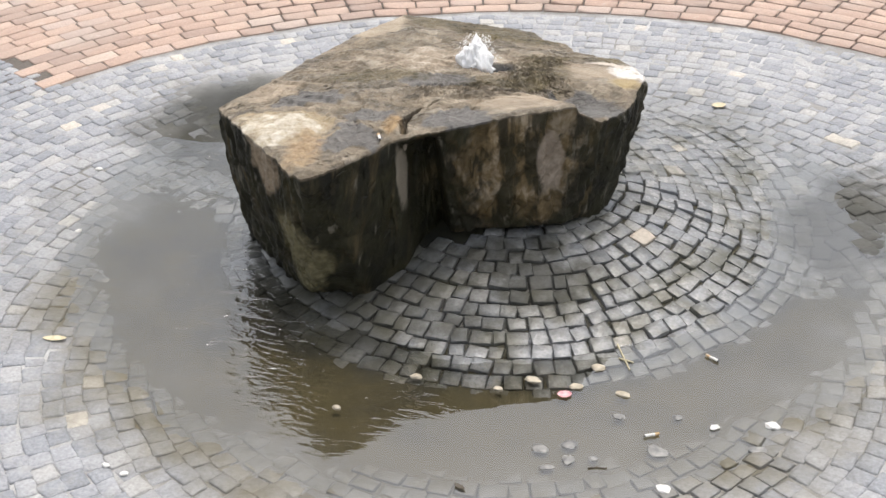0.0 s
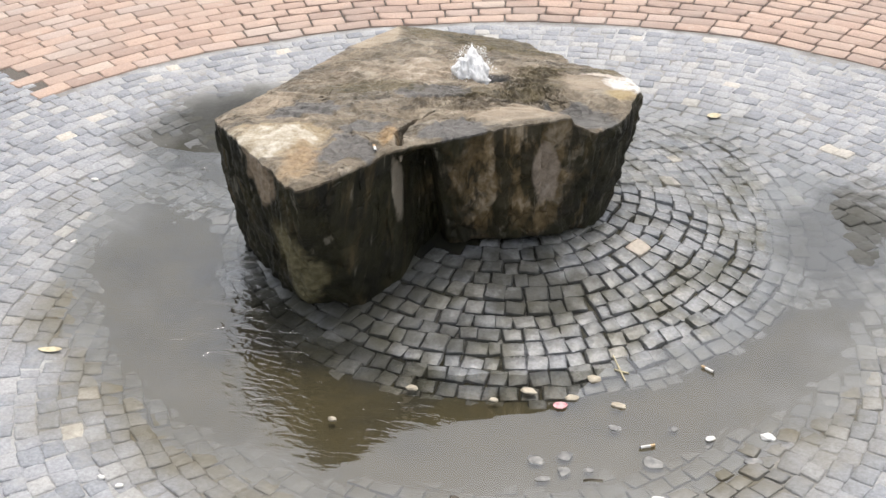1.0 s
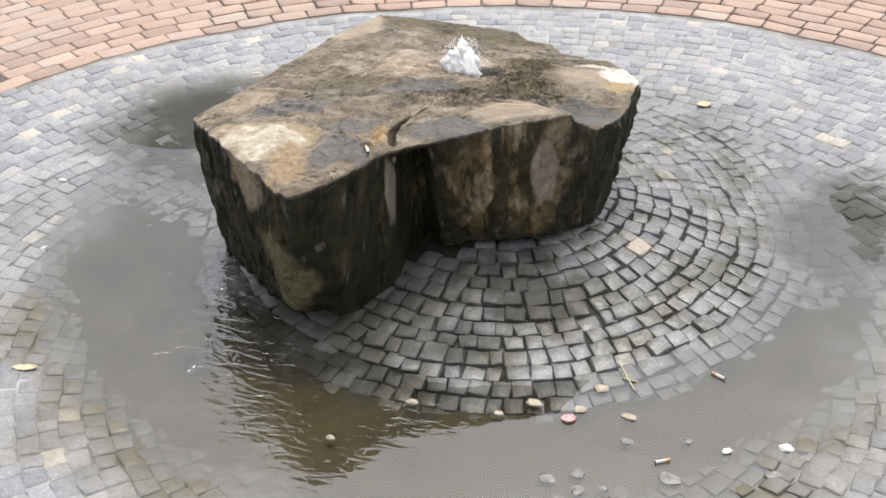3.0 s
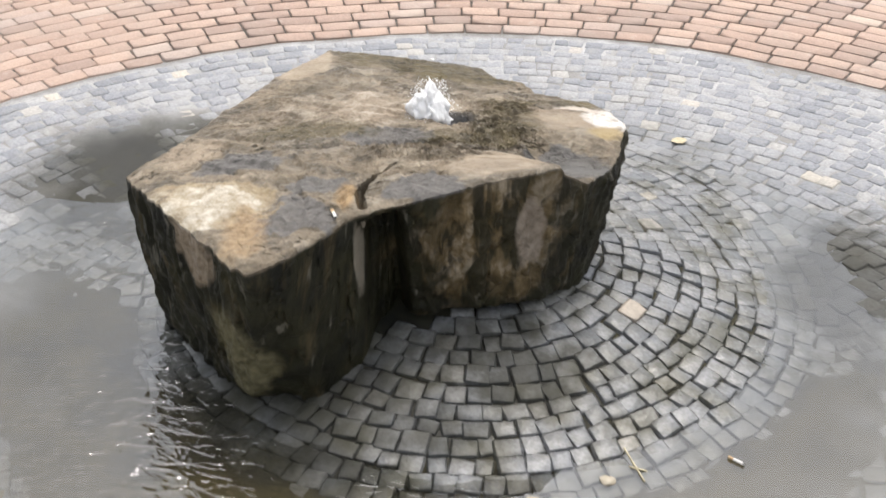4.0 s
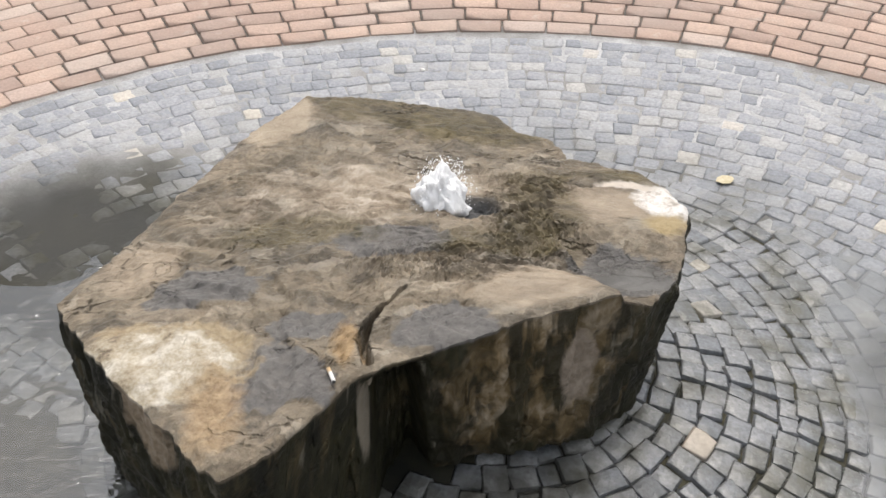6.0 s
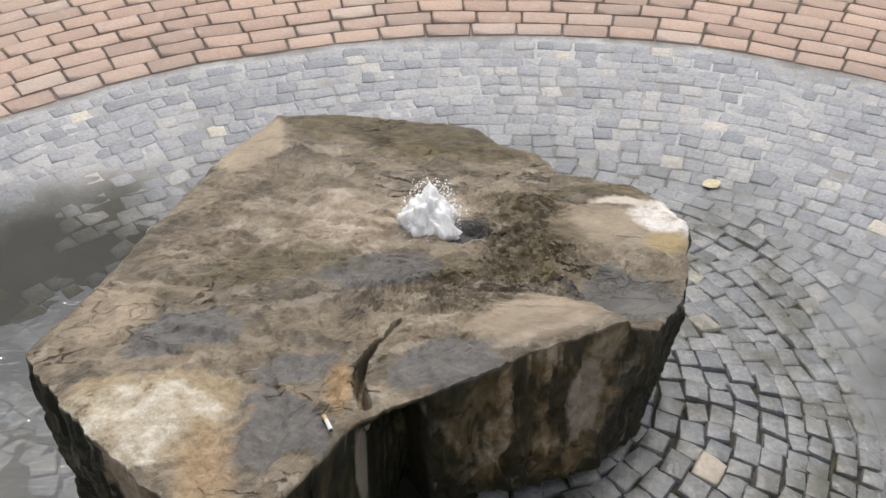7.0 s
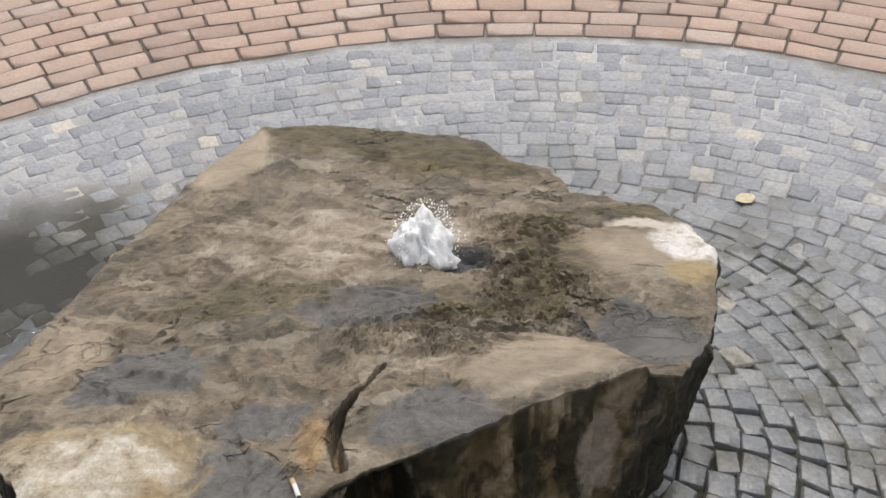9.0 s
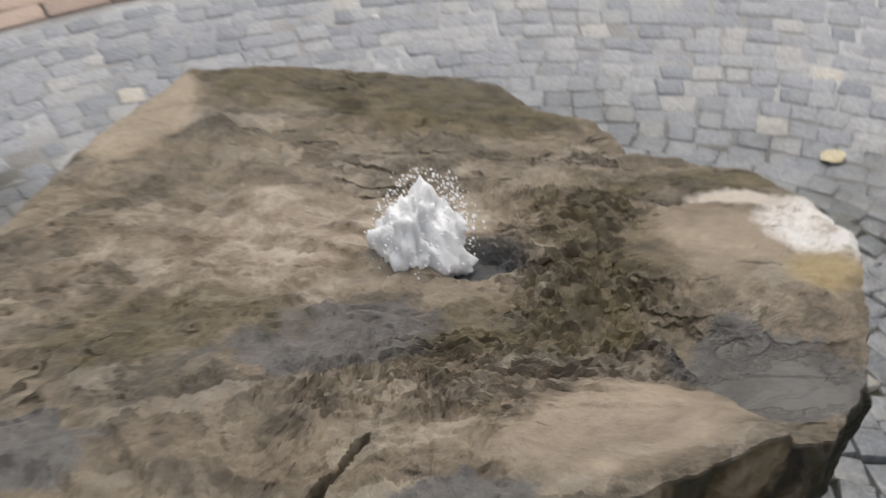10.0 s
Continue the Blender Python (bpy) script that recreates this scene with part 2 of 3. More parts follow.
    # smooth tan slabs
    for x, y, rx, ry in ((0.22, 3.72, 0.17, 0.09), (0.36, 4.13, 0.14, 0.11), (-0.39, 4.68, 0.10, 0.16), (-0.62, 3.92, 0.10, 0.14)):
        c = k.mix(k.math("MULTIPLY", k.blob(x, y, 0.48, rx, ry, 0.3, 0.35, 8.0, 0.2), 0.75), c, k.ramp(n4, (0.35, (0.30, 0.24, 0.175)), (0.65, (0.47, 0.38, 0.28))))
    # moss and brown algae by the spring
    for x, y, rx, ry in ((0.23, 4.10, 0.10, 0.22), (-0.02, 4.80, 0.48, 0.24), (0.14, 4.60, 0.30, 0.12), (0.12, 3.93, 0.14, 0.08), (0.42, 4.30, 0.18, 0.05), (-0.30, 4.02, 0.2, 0.1)):
        c = k.mix(k.math("MULTIPLY", k.blob(x, y, 0.47, rx, ry, 0.3, 0.7, 14.0, 0.25), 0.62), c, k.ramp(n4, (0.40, (0.028, 0.022, 0.008)), (0.60, (0.135, 0.108, 0.046))))
    c = k.mix(k.blob(-0.415, 4.66, 0.48, 0.11, 0.20, 0.3, 0.3, 9.0, 0.08), c, k.ramp(n4, (0.35, (0.33, 0.265, 0.19)), (0.65, (0.47, 0.39, 0.29))))
    # quartz patches
    pale = k.ramp(k.noise(17, 7, 0.75), (0.36, (0.17, 0.13, 0.09)), (0.44, (0.40, 0.33, 0.23)), (0.52, (0.50, 0.44, 0.34)), (0.62, (0.68, 0.63, 0.54)))
    c = k.mix(k.blob(-0.495, 3.535, 0.48, 0.185, 0.155, 0.3, 0.5, 10.0, 0.10), c, k.ramp(n2, (0.35, (0.27, 0.205, 0.125)), (0.6, (0.43, 0.345, 0.225))))
    c = k.mix(k.blob(-0.52, 3.51, 0.48, 0.165, 0.15, 0.3, 0.55, 11.0, 0.10), c, pale)
    c = k.mix(k.math("MULTIPLY", k.blob(-0.395, 3.37, 0.44, 0.06, 0.15, 0.2, 0.9, 16.0, 0.5), 0.75), c, k.ramp(n2, (0.35, (0.26, 0.17, 0.09)), (0.6, (0.50, 0.36, 0.21))))
    c = k.mix(k.blob(-0.165, 3.56, 0.48, 0.035, 0.075, 0.2, 0.7, 16.0, 0.4), c, k.ramp(n2, (0.35, (0.24, 0.16, 0.085)), (0.6, (0.44, 0.31, 0.17))))
    c = k.mix(k.blob(0.51, 4.17, 0.46, 0.085, 0.11, 0.3, 0.6, 14.0, 0.2), c, k.ramp(k.noise(24, 6, 0.75), (0.36, (0.40, 0.34, 0.28)), (0.46, (0.68, 0.63, 0.57)), (0.56, (0.82, 0.79, 0.75))))
    c = k.mix(k.blob(0.43, 4.24, 0.47, 0.09, 0.03, 0.3, 0.6, 14.0, 0.2), c, (0.62, 0.55, 0.47))
    c = k.mix(k.blob(0.50, 4.05, 0.46, 0.07, 0.05, 0.3, 0.6, 12.0, 0.4), c, (0.40, 0.31, 0.17))
    pool = k.math("MULTIPLY", k.blob(0.405, 3.86, 0.43, 0.13, 0.085, 0.12, 1.1, 11.0, 0.25), 0.8)
    c = k.mix(pool, c, k.ramp(n4, (0.4, (0.075, 0.07, 0.062)), (0.6, (0.14, 0.135, 0.125))))
    c = k.mix(k.blob(0.08, 4.105, 0.47, 0.075, 0.06, 0.2, 0.15, 9.0, 0.3), c, (0.10, 0.10, 0.10))
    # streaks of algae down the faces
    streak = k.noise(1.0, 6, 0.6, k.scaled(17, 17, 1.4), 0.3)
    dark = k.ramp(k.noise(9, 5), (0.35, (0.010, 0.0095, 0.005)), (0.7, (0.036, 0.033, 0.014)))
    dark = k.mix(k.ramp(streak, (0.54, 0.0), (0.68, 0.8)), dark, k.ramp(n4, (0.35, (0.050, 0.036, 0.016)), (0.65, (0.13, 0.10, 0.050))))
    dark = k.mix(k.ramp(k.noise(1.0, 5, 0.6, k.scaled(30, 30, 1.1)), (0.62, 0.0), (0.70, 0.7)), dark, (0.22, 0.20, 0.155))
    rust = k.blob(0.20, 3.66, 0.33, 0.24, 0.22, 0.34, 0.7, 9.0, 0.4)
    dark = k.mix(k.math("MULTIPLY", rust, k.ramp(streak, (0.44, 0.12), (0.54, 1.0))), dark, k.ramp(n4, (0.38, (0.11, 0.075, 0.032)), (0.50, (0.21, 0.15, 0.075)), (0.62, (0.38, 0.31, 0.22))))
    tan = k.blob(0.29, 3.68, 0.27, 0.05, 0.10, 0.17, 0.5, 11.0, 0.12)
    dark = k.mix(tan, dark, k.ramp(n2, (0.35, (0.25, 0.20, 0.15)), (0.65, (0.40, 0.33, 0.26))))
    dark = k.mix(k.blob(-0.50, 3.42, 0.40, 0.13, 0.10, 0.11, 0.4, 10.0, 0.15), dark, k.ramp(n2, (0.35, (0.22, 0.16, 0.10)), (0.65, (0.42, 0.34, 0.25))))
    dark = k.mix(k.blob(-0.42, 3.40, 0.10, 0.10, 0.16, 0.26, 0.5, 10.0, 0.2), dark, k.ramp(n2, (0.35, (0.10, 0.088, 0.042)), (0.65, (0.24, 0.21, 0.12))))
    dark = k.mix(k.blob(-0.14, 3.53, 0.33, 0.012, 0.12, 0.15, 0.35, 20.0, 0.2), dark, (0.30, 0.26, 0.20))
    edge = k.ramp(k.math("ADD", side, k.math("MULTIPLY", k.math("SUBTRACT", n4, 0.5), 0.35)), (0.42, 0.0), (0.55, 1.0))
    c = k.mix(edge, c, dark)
    rough = k.mix(edge, k.ramp(n3, (0.35, 0.33), (0.65, 0.62)), k.ramp(n4, (0.35, 0.40), (0.65, 0.65)))
    rough = k.mix(k.math("MULTIPLY", pool, 0.95), rough, 0.15)
    k.l.new(k.mix(pool, 0.30, 0.28), k.b.inputs["Specular IOR Level"])
    h = k.math("SUBTRACT", k.math("ADD", k.math("MULTIPLY", n1, 0.15), k.math("ADD", k.math("MULTIPLY", n2, 0.3), k.math("MULTIPLY", n4, 0.75))), k.math("MULTIPLY", joint, 0.35))
    h = k.math("ADD", h, k.math("ADD", k.math("MULTIPLY", plates[0], 0.30), k.math("MULTIPLY", plates[1], 0.22)))
    h = k.math("MULTIPLY", h, k.math("SUBTRACT", 1.0, k.math("MULTIPLY", pool, 0.8)))
    return k.out(c, rough, k.bump(h, 1.0, 0.022))


def water_material():
    """Still water over the paving: clear to the bed, mirror of the sky, rippled where the boulder drips."""
    m, n, l, b = material("puddle_water")
    n.remove(b)
    geo = n.new("ShaderNodeNewGeometry")
    r1 = n.new("ShaderNodeTexNoise")
    st = n.new("ShaderNodeVectorMath")
    st.operation = "MULTIPLY"
    st.inputs[1].default_value = (11, 27, 1)
    l.new(geo.outputs["Position"], st.inputs[0])
    l.new(st.outputs[0], r1.inputs["Vector"])
    r1.inputs["Scale"].default_value, r1.inputs["Detail"].default_value, r1.inputs["Distortion"].default_value = 1.0, 2.0, 0.8
    d = n.new("ShaderNodeVectorMath")
    d.operation = "DISTANCE"
    d.inputs[1].default_value = (-1.0, 3.95, WATER_Z)
    l.new(geo.outputs["Position"], d.inputs[0])
    near = n.new("ShaderNodeMapRange")
    near.inputs["From Min"].default_value, near.inputs["From Max"].default_value = 0.25, 1.15
    near.inputs["To Min"].default_value, near.inputs["To Max"].default_value = 1.0, 0.006
    l.new(d.outputs["Value"], near.inputs["Value"])
    d2 = n.new("ShaderNodeVectorMath")
    d2.operation = "DISTANCE"
    d2.inputs[1].default_value = (-1.68, 5.10, WATER_Z)
    l.new(geo.outputs["Position"], d2.inputs[0])
    near2 = n.new("ShaderNodeMapRange")
    near2.inputs["From Min"].default_value, near2.inputs["From Max"].default_value = 0.3, 0.95
    near2.inputs["To Min"].default_value, near2.inputs["To Max"].default_value = 1.0, 0.0
    l.new(d2.outputs["Value"], near2.inputs["Value"])
    both = n.new("ShaderNodeMath")
    both.operation = "MAXIMUM"
    l.new(near.outputs[0], both.inputs[0])
    l.new(near2.outputs[0], both.inputs[1])
    bp = n.new("ShaderNodeBump")
    bp.inputs["Distance"].default_value = 0.010
    l.new(both.outputs[0], bp.inputs["Strength"])
    l.new(r1.outputs["Fac"], bp.inputs["Height"])
    lw = n.new("ShaderNodeLayerWeight")
    lw.inputs["Blend"].default_value = 0.5
    l.new(bp.outputs[0], lw.inputs["Normal"])
    p5 = n.new("ShaderNodeMath")
    p5.operation = "POWER"
    p5.inputs[1].default_value = 5.0
    l.new(lw.outputs["Facing"], p5.inputs[0])
    fr = n.new("ShaderNodeMath")
    fr.operation = "MULTIPLY_ADD"
    fr.inputs[1].default_value, fr.inputs[2].default_value = 0.80, 0.20
    l.new(p5.outputs[0], fr.inputs[0])
    tr = n.new("ShaderNodeBsdfTransparent")
    tr.inputs["Color"].default_value = (0.86, 0.86, 0.84, 1)
    gl = n.new("ShaderNodeBsdfGlossy")
    gl.inputs["Roughness"].default_value = 0.02
    l.new(bp.outputs[0], gl.inputs["Normal"])
    mx = n.new("ShaderNodeMixShader")
    l.new(fr.outputs[0], mx.inputs[0])
    l.new(tr.outputs[0], mx.inputs[1])
    l.new(gl.outputs[0], mx.inputs[2])
    l.new(mx.outputs[0], n["Material Output"].inputs["Surface"])
    return m


def foam_material():
    k = Maker("white_water_foam", 0.25)
    n = k.noise(60, 4, 0.6)
    k.b.inputs["Subsurface Weight"].default_value = 1.0
    k.b.inputs["Subsurface Radius"].default_value = (1.0, 1.0, 1.0)
    k.b.inputs["Subsurface Scale"].default_value = 0.008
    return k.out(k.ramp(n, (0.3, (0.95, 0.955, 0.96)), (0.6, (0.99, 0.99, 0.99))), 0.35, k.bump(n, 0.3, 0.004))


def plain_material(name, a, b, scale=60, rough=0.6):
    k = Maker(name, rough)
    n = k.noise(scale, 4, 0.6)
    return k.out(k.ramp(n, (0.35, a), (0.65, b)), rough, k.bump(n, 0.3, 0.003))


COBBLE_ONE = cobble_material("granite_cobble", True)
COBBLE_REST = cobble_material("granite_cobble_joined", False)
BRICK_ONE = brick_material("clinker_brick", True)
BRICK_REST = brick_material("clinker_brick_joined", False)
BED = bed_material()
STONE = boulder_material()
WATER = water_material()
FOAM = foam_material()


def mesh_from(name, verts, faces, mat, flat=False):
    me = bpy.data.meshes.new(name)
    me.from_pydata(verts, [], faces)
    me.materials.append(mat)
    me.update()
    if not flat:
        me.polygons.foreach_set("use_smooth", [True] * len(me.polygons))
    return me


# ================= ground sheet =================
def bed_height(x, y):
    """The joint filling lies just below the stones; silt covers them in the trough in front."""
    d, reach, front, back = around(x, y)
    silt = smooth(1.27, 1.37, d) * (1 - smooth(1.74, 1.94, reach)) * smooth(-0.05, 0.45, front)
    dry = smooth(1.5, 1.9, d) * smooth(0.1, 0.5, -front) * (1 - smooth(R_BRICK - 0.05, R_BRICK, math.hypot(x - RX, y - RY)))
    # bed raised over the cobbles where dark rippled water is painted
    film = (1 - smooth(0.3, 1.0, math.hypot((x + 1.75) / 0.75, (y - 5.45) / 0.75))) * (0.75 + 0.9 * noise.noise(Vector((x * 5, y * 5, 4))))
    return land(x, y) + 0.008 * film - 0.0056 - 0.0050 * (1 - smooth(1.20, 1.28, d)) + 0.0020 * dry + 0.0120 * silt + 0.003 * silt * noise.noise(Vector((x * 7, y * 7, 0)))


def build_ground():
    rings = [0.0] + [0.05 * i for i in range(1, 61)] + [3.15, 3.3, 3.5, 3.8, 4.6, 6, 9, 15, 30, 80, 250, 900]
    seg = 128
    verts, faces = [(MX, MY, bed_height(MX, MY))], []
    for r in rings[1:]:
        for j in range(seg):
            a = 2 * math.pi * j / seg
            x, y = MX + r * math.cos(a), MY + r * math.sin(a)
            verts.append((x, y, bed_height(x, y)))
    for j in range(seg):
        faces.append((0, 1 + j, 1 + (j + 1) % seg))
    for i in range(len(rings) - 2):
        o = 1 + i * seg
        for j in range(seg):
            q = (j + 1) % seg
            faces.append((o + j, o + seg + j, o + seg + q, o + q))
    return new("ground", mesh_from("ground", verts, faces, BED))


ground = tagged(build_ground(), "sandy joint bed of the paved square, wet and dark near the boulder", "ground", kind="structure")

# ================= paving pieces =================
def block_mesh(name, mat, lx, ly, depth, crown, rounding, seed, wob):
    """One paving stone: nearly flat, chipped top with worn edges, and short sides."""
    rnd = random.Random(seed)
    n = 5
    steps = (-1.0, -1.0 + 2 * rounding, 0.0, 1.0 - 2 * rounding, 1.0)
    verts, faces = [], []
    corner = [[(rnd.uniform(-wob, wob), rnd.uniform(-wob, wob)) for _ in range(2)] for _ in range(2)]
    for i in range(n):
        for j in range(n):
            u, v = steps[i], steps[j]
            edge = (abs(u) == 1) + (abs(v) == 1)
            fu, fv = (u + 1) / 2, (v + 1) / 2
            cu = sum(corner[p][q][0] * (fu if p else 1 - fu) * (fv if q else 1 - fv) for p in (0, 1) for q in (0, 1))
            cv = sum(corner[p][q][1] * (fu if p else 1 - fu) * (fv if q else 1 - fv) for p in (0, 1) for q in (0, 1))
            shrink = 0.93 if edge == 2 else 1.0
            x = (u * shrink + cu + (rnd.uniform(-0.35, 0.35) * wob if edge else 0)) * lx / 2
            y = (v * shrink + cv + (rnd.uniform(-0.35, 0.35) * wob if edge else 0)) * ly / 2
            z = crown * rnd.uniform(-0.6, 0.6)
            if edge:
                z -= crown * (1.3 if edge == 1 else 1.9)
            verts.append((x, y, z))
    for i in range(n - 1):
        for j in range(n - 1):
            faces.append((i * n + j, (i + 1) * n + j, (i + 1) * n + j + 1, i * n + j + 1))
    rim = [i * n for i in range(n)] + [(n - 1) * n + j for j in range(1, n)] + [i * n + n - 1 for i in range(n - 2, -1, -1)] + [j for j in range(n - 2, 0, -1)]
    for i in rim:
        x, y, z = verts[i]
        verts.append((x * 1.02, y * 1.02, -depth))
    for a in range(len(rim)):
        b = (a + 1) % len(rim)
        faces.append((rim[b], rim[a], n * n + a, n * n + b))
    return mesh_from(name, verts, faces, mat)


def ground_tilt(x, y):
    e = 0.05
    n = Vector((land(x - e, y) - land(x + e, y), land(x, y - e) - land(x, y + e), 2 * e)).normalized()
    return Vector((0, 0, 1)).rotation_difference(n).to_matrix().to_4x4()


def lay(pieces, variants, name, parent, near, rest_name, rest_mat, rest_label, limit=300, lean=1.6):
    """Pieces are (x, y, lift, turn, sx, sy). Those in the near stretch become parts, the others one joined part."""
    pieces = sorted(pieces, key=near)
    rnd = random.Random(5)
    verts, faces = [], []
    for i, (x, y, lift, turn, sx, sy) in enumerate(pieces):
        me = variants[rnd.randrange(len(variants))]
        tilt = ground_tilt(x, y) @ pose(0, 0, 0, rnd.uniform(-lean, lean), rnd.uniform(-lean, lean), 0)
        m = Matrix.Translation((x, y, land(x, y) + lift)) @ tilt @ pose(0, 0, 0, 0, 0, turn) @ Matrix.Diagonal((sx, sy, 1, 1))
        if i < limit:
            ob = new(name, me)
            ob.parent = parent
            ob.matrix_basis = m
        else:
            o = len(verts)
            verts.extend((m @ v.co)[:] for v in me.vertices)
            faces.extend(tuple(o + q for q in p.vertices) for p in me.polygons)
    if verts:
        ob = new(rest_name, mesh_from(rest_name, verts, faces, rest_mat))
        ob.parent = parent
        tagged(ob, rest_label, kind="stuff")


def rings_of(cx, cy, r0, r1, step, pitch, keep, seed, jitter):
    rnd = random.Random(seed)
    out = []
    r = r0
    while r < r1:
        wide = step * rnd.uniform(0.93, 1.07)
        rr = r + wide / 2
        count = max(5, int(2 * math.pi * rr / pitch))
        cuts = [i + rnd.uniform(-jitter, jitter) for i in range(count)]
        off = rnd.uniform(0, 1)
        for i in range(count):
            a0, a1 = cuts[i], cuts[(i + 1) % count] + (count if i == count - 1 else 0)
            a = 2 * math.pi * ((a0 + a1) / 2 + off) / count
            long = 2 * math.pi * rr * (a1 - a0) / count
            x, y = cx + rr * math.cos(a), cy + rr * math.sin(a)
            if keep(x, y, a, rr):
                out.append((x + rnd.uniform(-0.004, 0.004), y + rnd.uniform(-0.004, 0.004), rnd.uniform(-0.004, 0.003), math.degrees(a) + rnd.uniform(-7, 7), wide * rnd.uniform(0.97, 1.06), long * rnd.uniform(0.97, 1.06)))
        r += wide
    return out


def in_brick(x, y, a, r):
    deg = math.degrees(math.atan2(y - RY, x - RX)) % 360
    return r > R_BRICK and (deg < 154 or deg > 330)


def under_boulder(x, y):
    return ((x + 0.5) / 0.5) ** 2 + ((y - 4.8) / 0.5) ** 2 < 1


unit_cobbles = [block_mesh("cobble", COBBLE_ONE, 1.0, 1.0, 0.03, 0.0028, 0.09, 40 + i, 0.17) for i in range(24)]
unit_bricks = [block_mesh("brick", BRICK_ONE, 1.0, 1.0, 0.03, 0.0010, 0.025, 80 + i, 0.03) for i in range(6)]

def mound_rings(seed):
    rnd = random.Random(seed)
    out, d = [], 0.05
    while d < R_MOUND:
        wide = rnd.uniform(0.066, 0.082)
        mid = d + wide / 2
        count = max(5, int(2 * math.pi * mid / 0.079))
        cuts = [i + rnd.uniform(-0.17, 0.17) for i in range(count)]
        off = rnd.uniform(0, 1)
        for i in range(count):
            c0, c1 = cuts[i], cuts[i + 1] if i < count - 1 else cuts[0] + count
            a = 2 * math.pi * ((c0 + c1) / 2 / count + off)
            r = mid + 0.012 * noise.noise(Vector((math.cos(a) * 2, math.sin(a) * 2, d * 5)))
            x, y = MX + r * math.cos(a), MY + r * math.sin(a)
            if not under_boulder(x, y):
                x, y = x + rnd.uniform(-0.005, 0.005), y + rnd.uniform(-0.005, 0.005)
                out.append((x, y, rnd.uniform(-0.005, 0.005), math.degrees(a) + rnd.uniform(-10, 10), wide * rnd.uniform(0.98, 1.09), 2 * math.pi * mid * (c1 - c0) / count * rnd.uniform(0.98, 1.08)))
        d += wide
    return out


mound = tagged(new("cobble_mound"), "ring-laid wet grey granite cobbles round the boulder", "paving", kind="structure")
lay(mound_rings(11), unit_cobbles, "cobble", mound, lambda p: math.hypot(p[0] - 0.3, p[1] - 4.2), "cobbles_beyond", COBBLE_REST, "grey granite cobbles, too many to count")

# one pale stone stands out among the grey ones
pale_stone = min((ob for ob in mound.children if ob.name.startswith("cobble") and ob.get("kind") != "stuff"), key=lambda ob: math.hypot(ob.matrix_basis.translation.x - 0.458, ob.matrix_basis.translation.y - 4.63))
pale_stone.material_slots[0].link = "OBJECT"
pale_stone.material_slots[0].material = plain_material("pale_sandstone_cobble", (0.36, 0.31, 0.25), (0.48, 0.42, 0.35), 45, 0.45)
tagged(pale_stone, "pale beige sandstone cobble")

apron = tagged(new("cobble_apron"), "weathered light grey granite cobbles in wide arcs", "paving", kind="structure")
cobbles_out = rings_of(RX, RY, 0.30, 4.6, 0.076, 0.085, lambda x, y, a, r: around(x, y)[0] > R_MOUND + 0.06 and not in_brick(x, y, a, r + 0.042)
                       and -4.2 < x < 3.2 and y > 1.2, 12, 0.18)
lay(cobbles_out, unit_cobbles, "cobble", apron, lambda p: math.hypot(p[0] - 0.5, p[1] - 3.0), "cobbles_beyond", COBBLE_REST, "grey granite cobbles, too many to count")


def brick_rows():
    rnd = random.Random(21)
    out = []
    for row in range(30):
        r = R_BRICK + 0.004 + 0.105 * row
        rr = r + 0.052
        count = int(2 * math.pi * rr / 0.205)
        off = rnd.uniform(0, 0.2) + 0.5 * (row % 2)
        for i in range(count):
            a = 2 * math.pi * (i + off) / count
            x, y = RX + rr * math.cos(a), RY + rr * math.sin(a)
            if in_brick(x, y, a, rr) and y > 4.2:
                out.append((x, y, 0.003 + rnd.uniform(-0.0025, 0.0025), math.degrees(a) + rnd.uniform(-1, 1), 0.098, 2 * math.pi * rr / count * 0.955))
    return out


brick_field = tagged(new("brick_pavement"), "salmon-red clinker bricks laid in running bond arcs", "paving", kind="structure")
lay(brick_rows(), unit_bricks, "brick", brick_field, lambda p: math.hypot(p[0] + 0.3, (p[1] - 7.2) * 1.4), "bricks_beyond", BRICK_REST, "salmon-red clinker bricks, too many to count", 300, 0.5)

# ================= water =================
def build_water():
    seg, rings = 96, 30
    verts, faces = [(MX, MY, WATER_Z)], []
    for i in range(1, rings + 1):
        for j in range(seg):
            a = 2 * math.pi * j / seg
            r = 2.5 * i / rings
            verts.append((MX + r * math.cos(a), MY + r * math.sin(a), WATER_Z))
    for j in range(seg):
        faces.append((0, 1 + j, 1 + (j + 1) % seg))
    for i in range(rings - 1):
        o = 1 + i * seg
        for j in range(seg):
            q = (j + 1) % seg
            faces.append((o + j, o + seg + j, o + seg + q, o + q))
    return new("water", mesh_from("water", verts, faces, WATER))


water = tagged(build_water(), "shallow clear puddle ringing the mound, mirroring grey sky", "water", kind="structure")

# ================= boulder =================
KX, KY = -0.50, 4.77
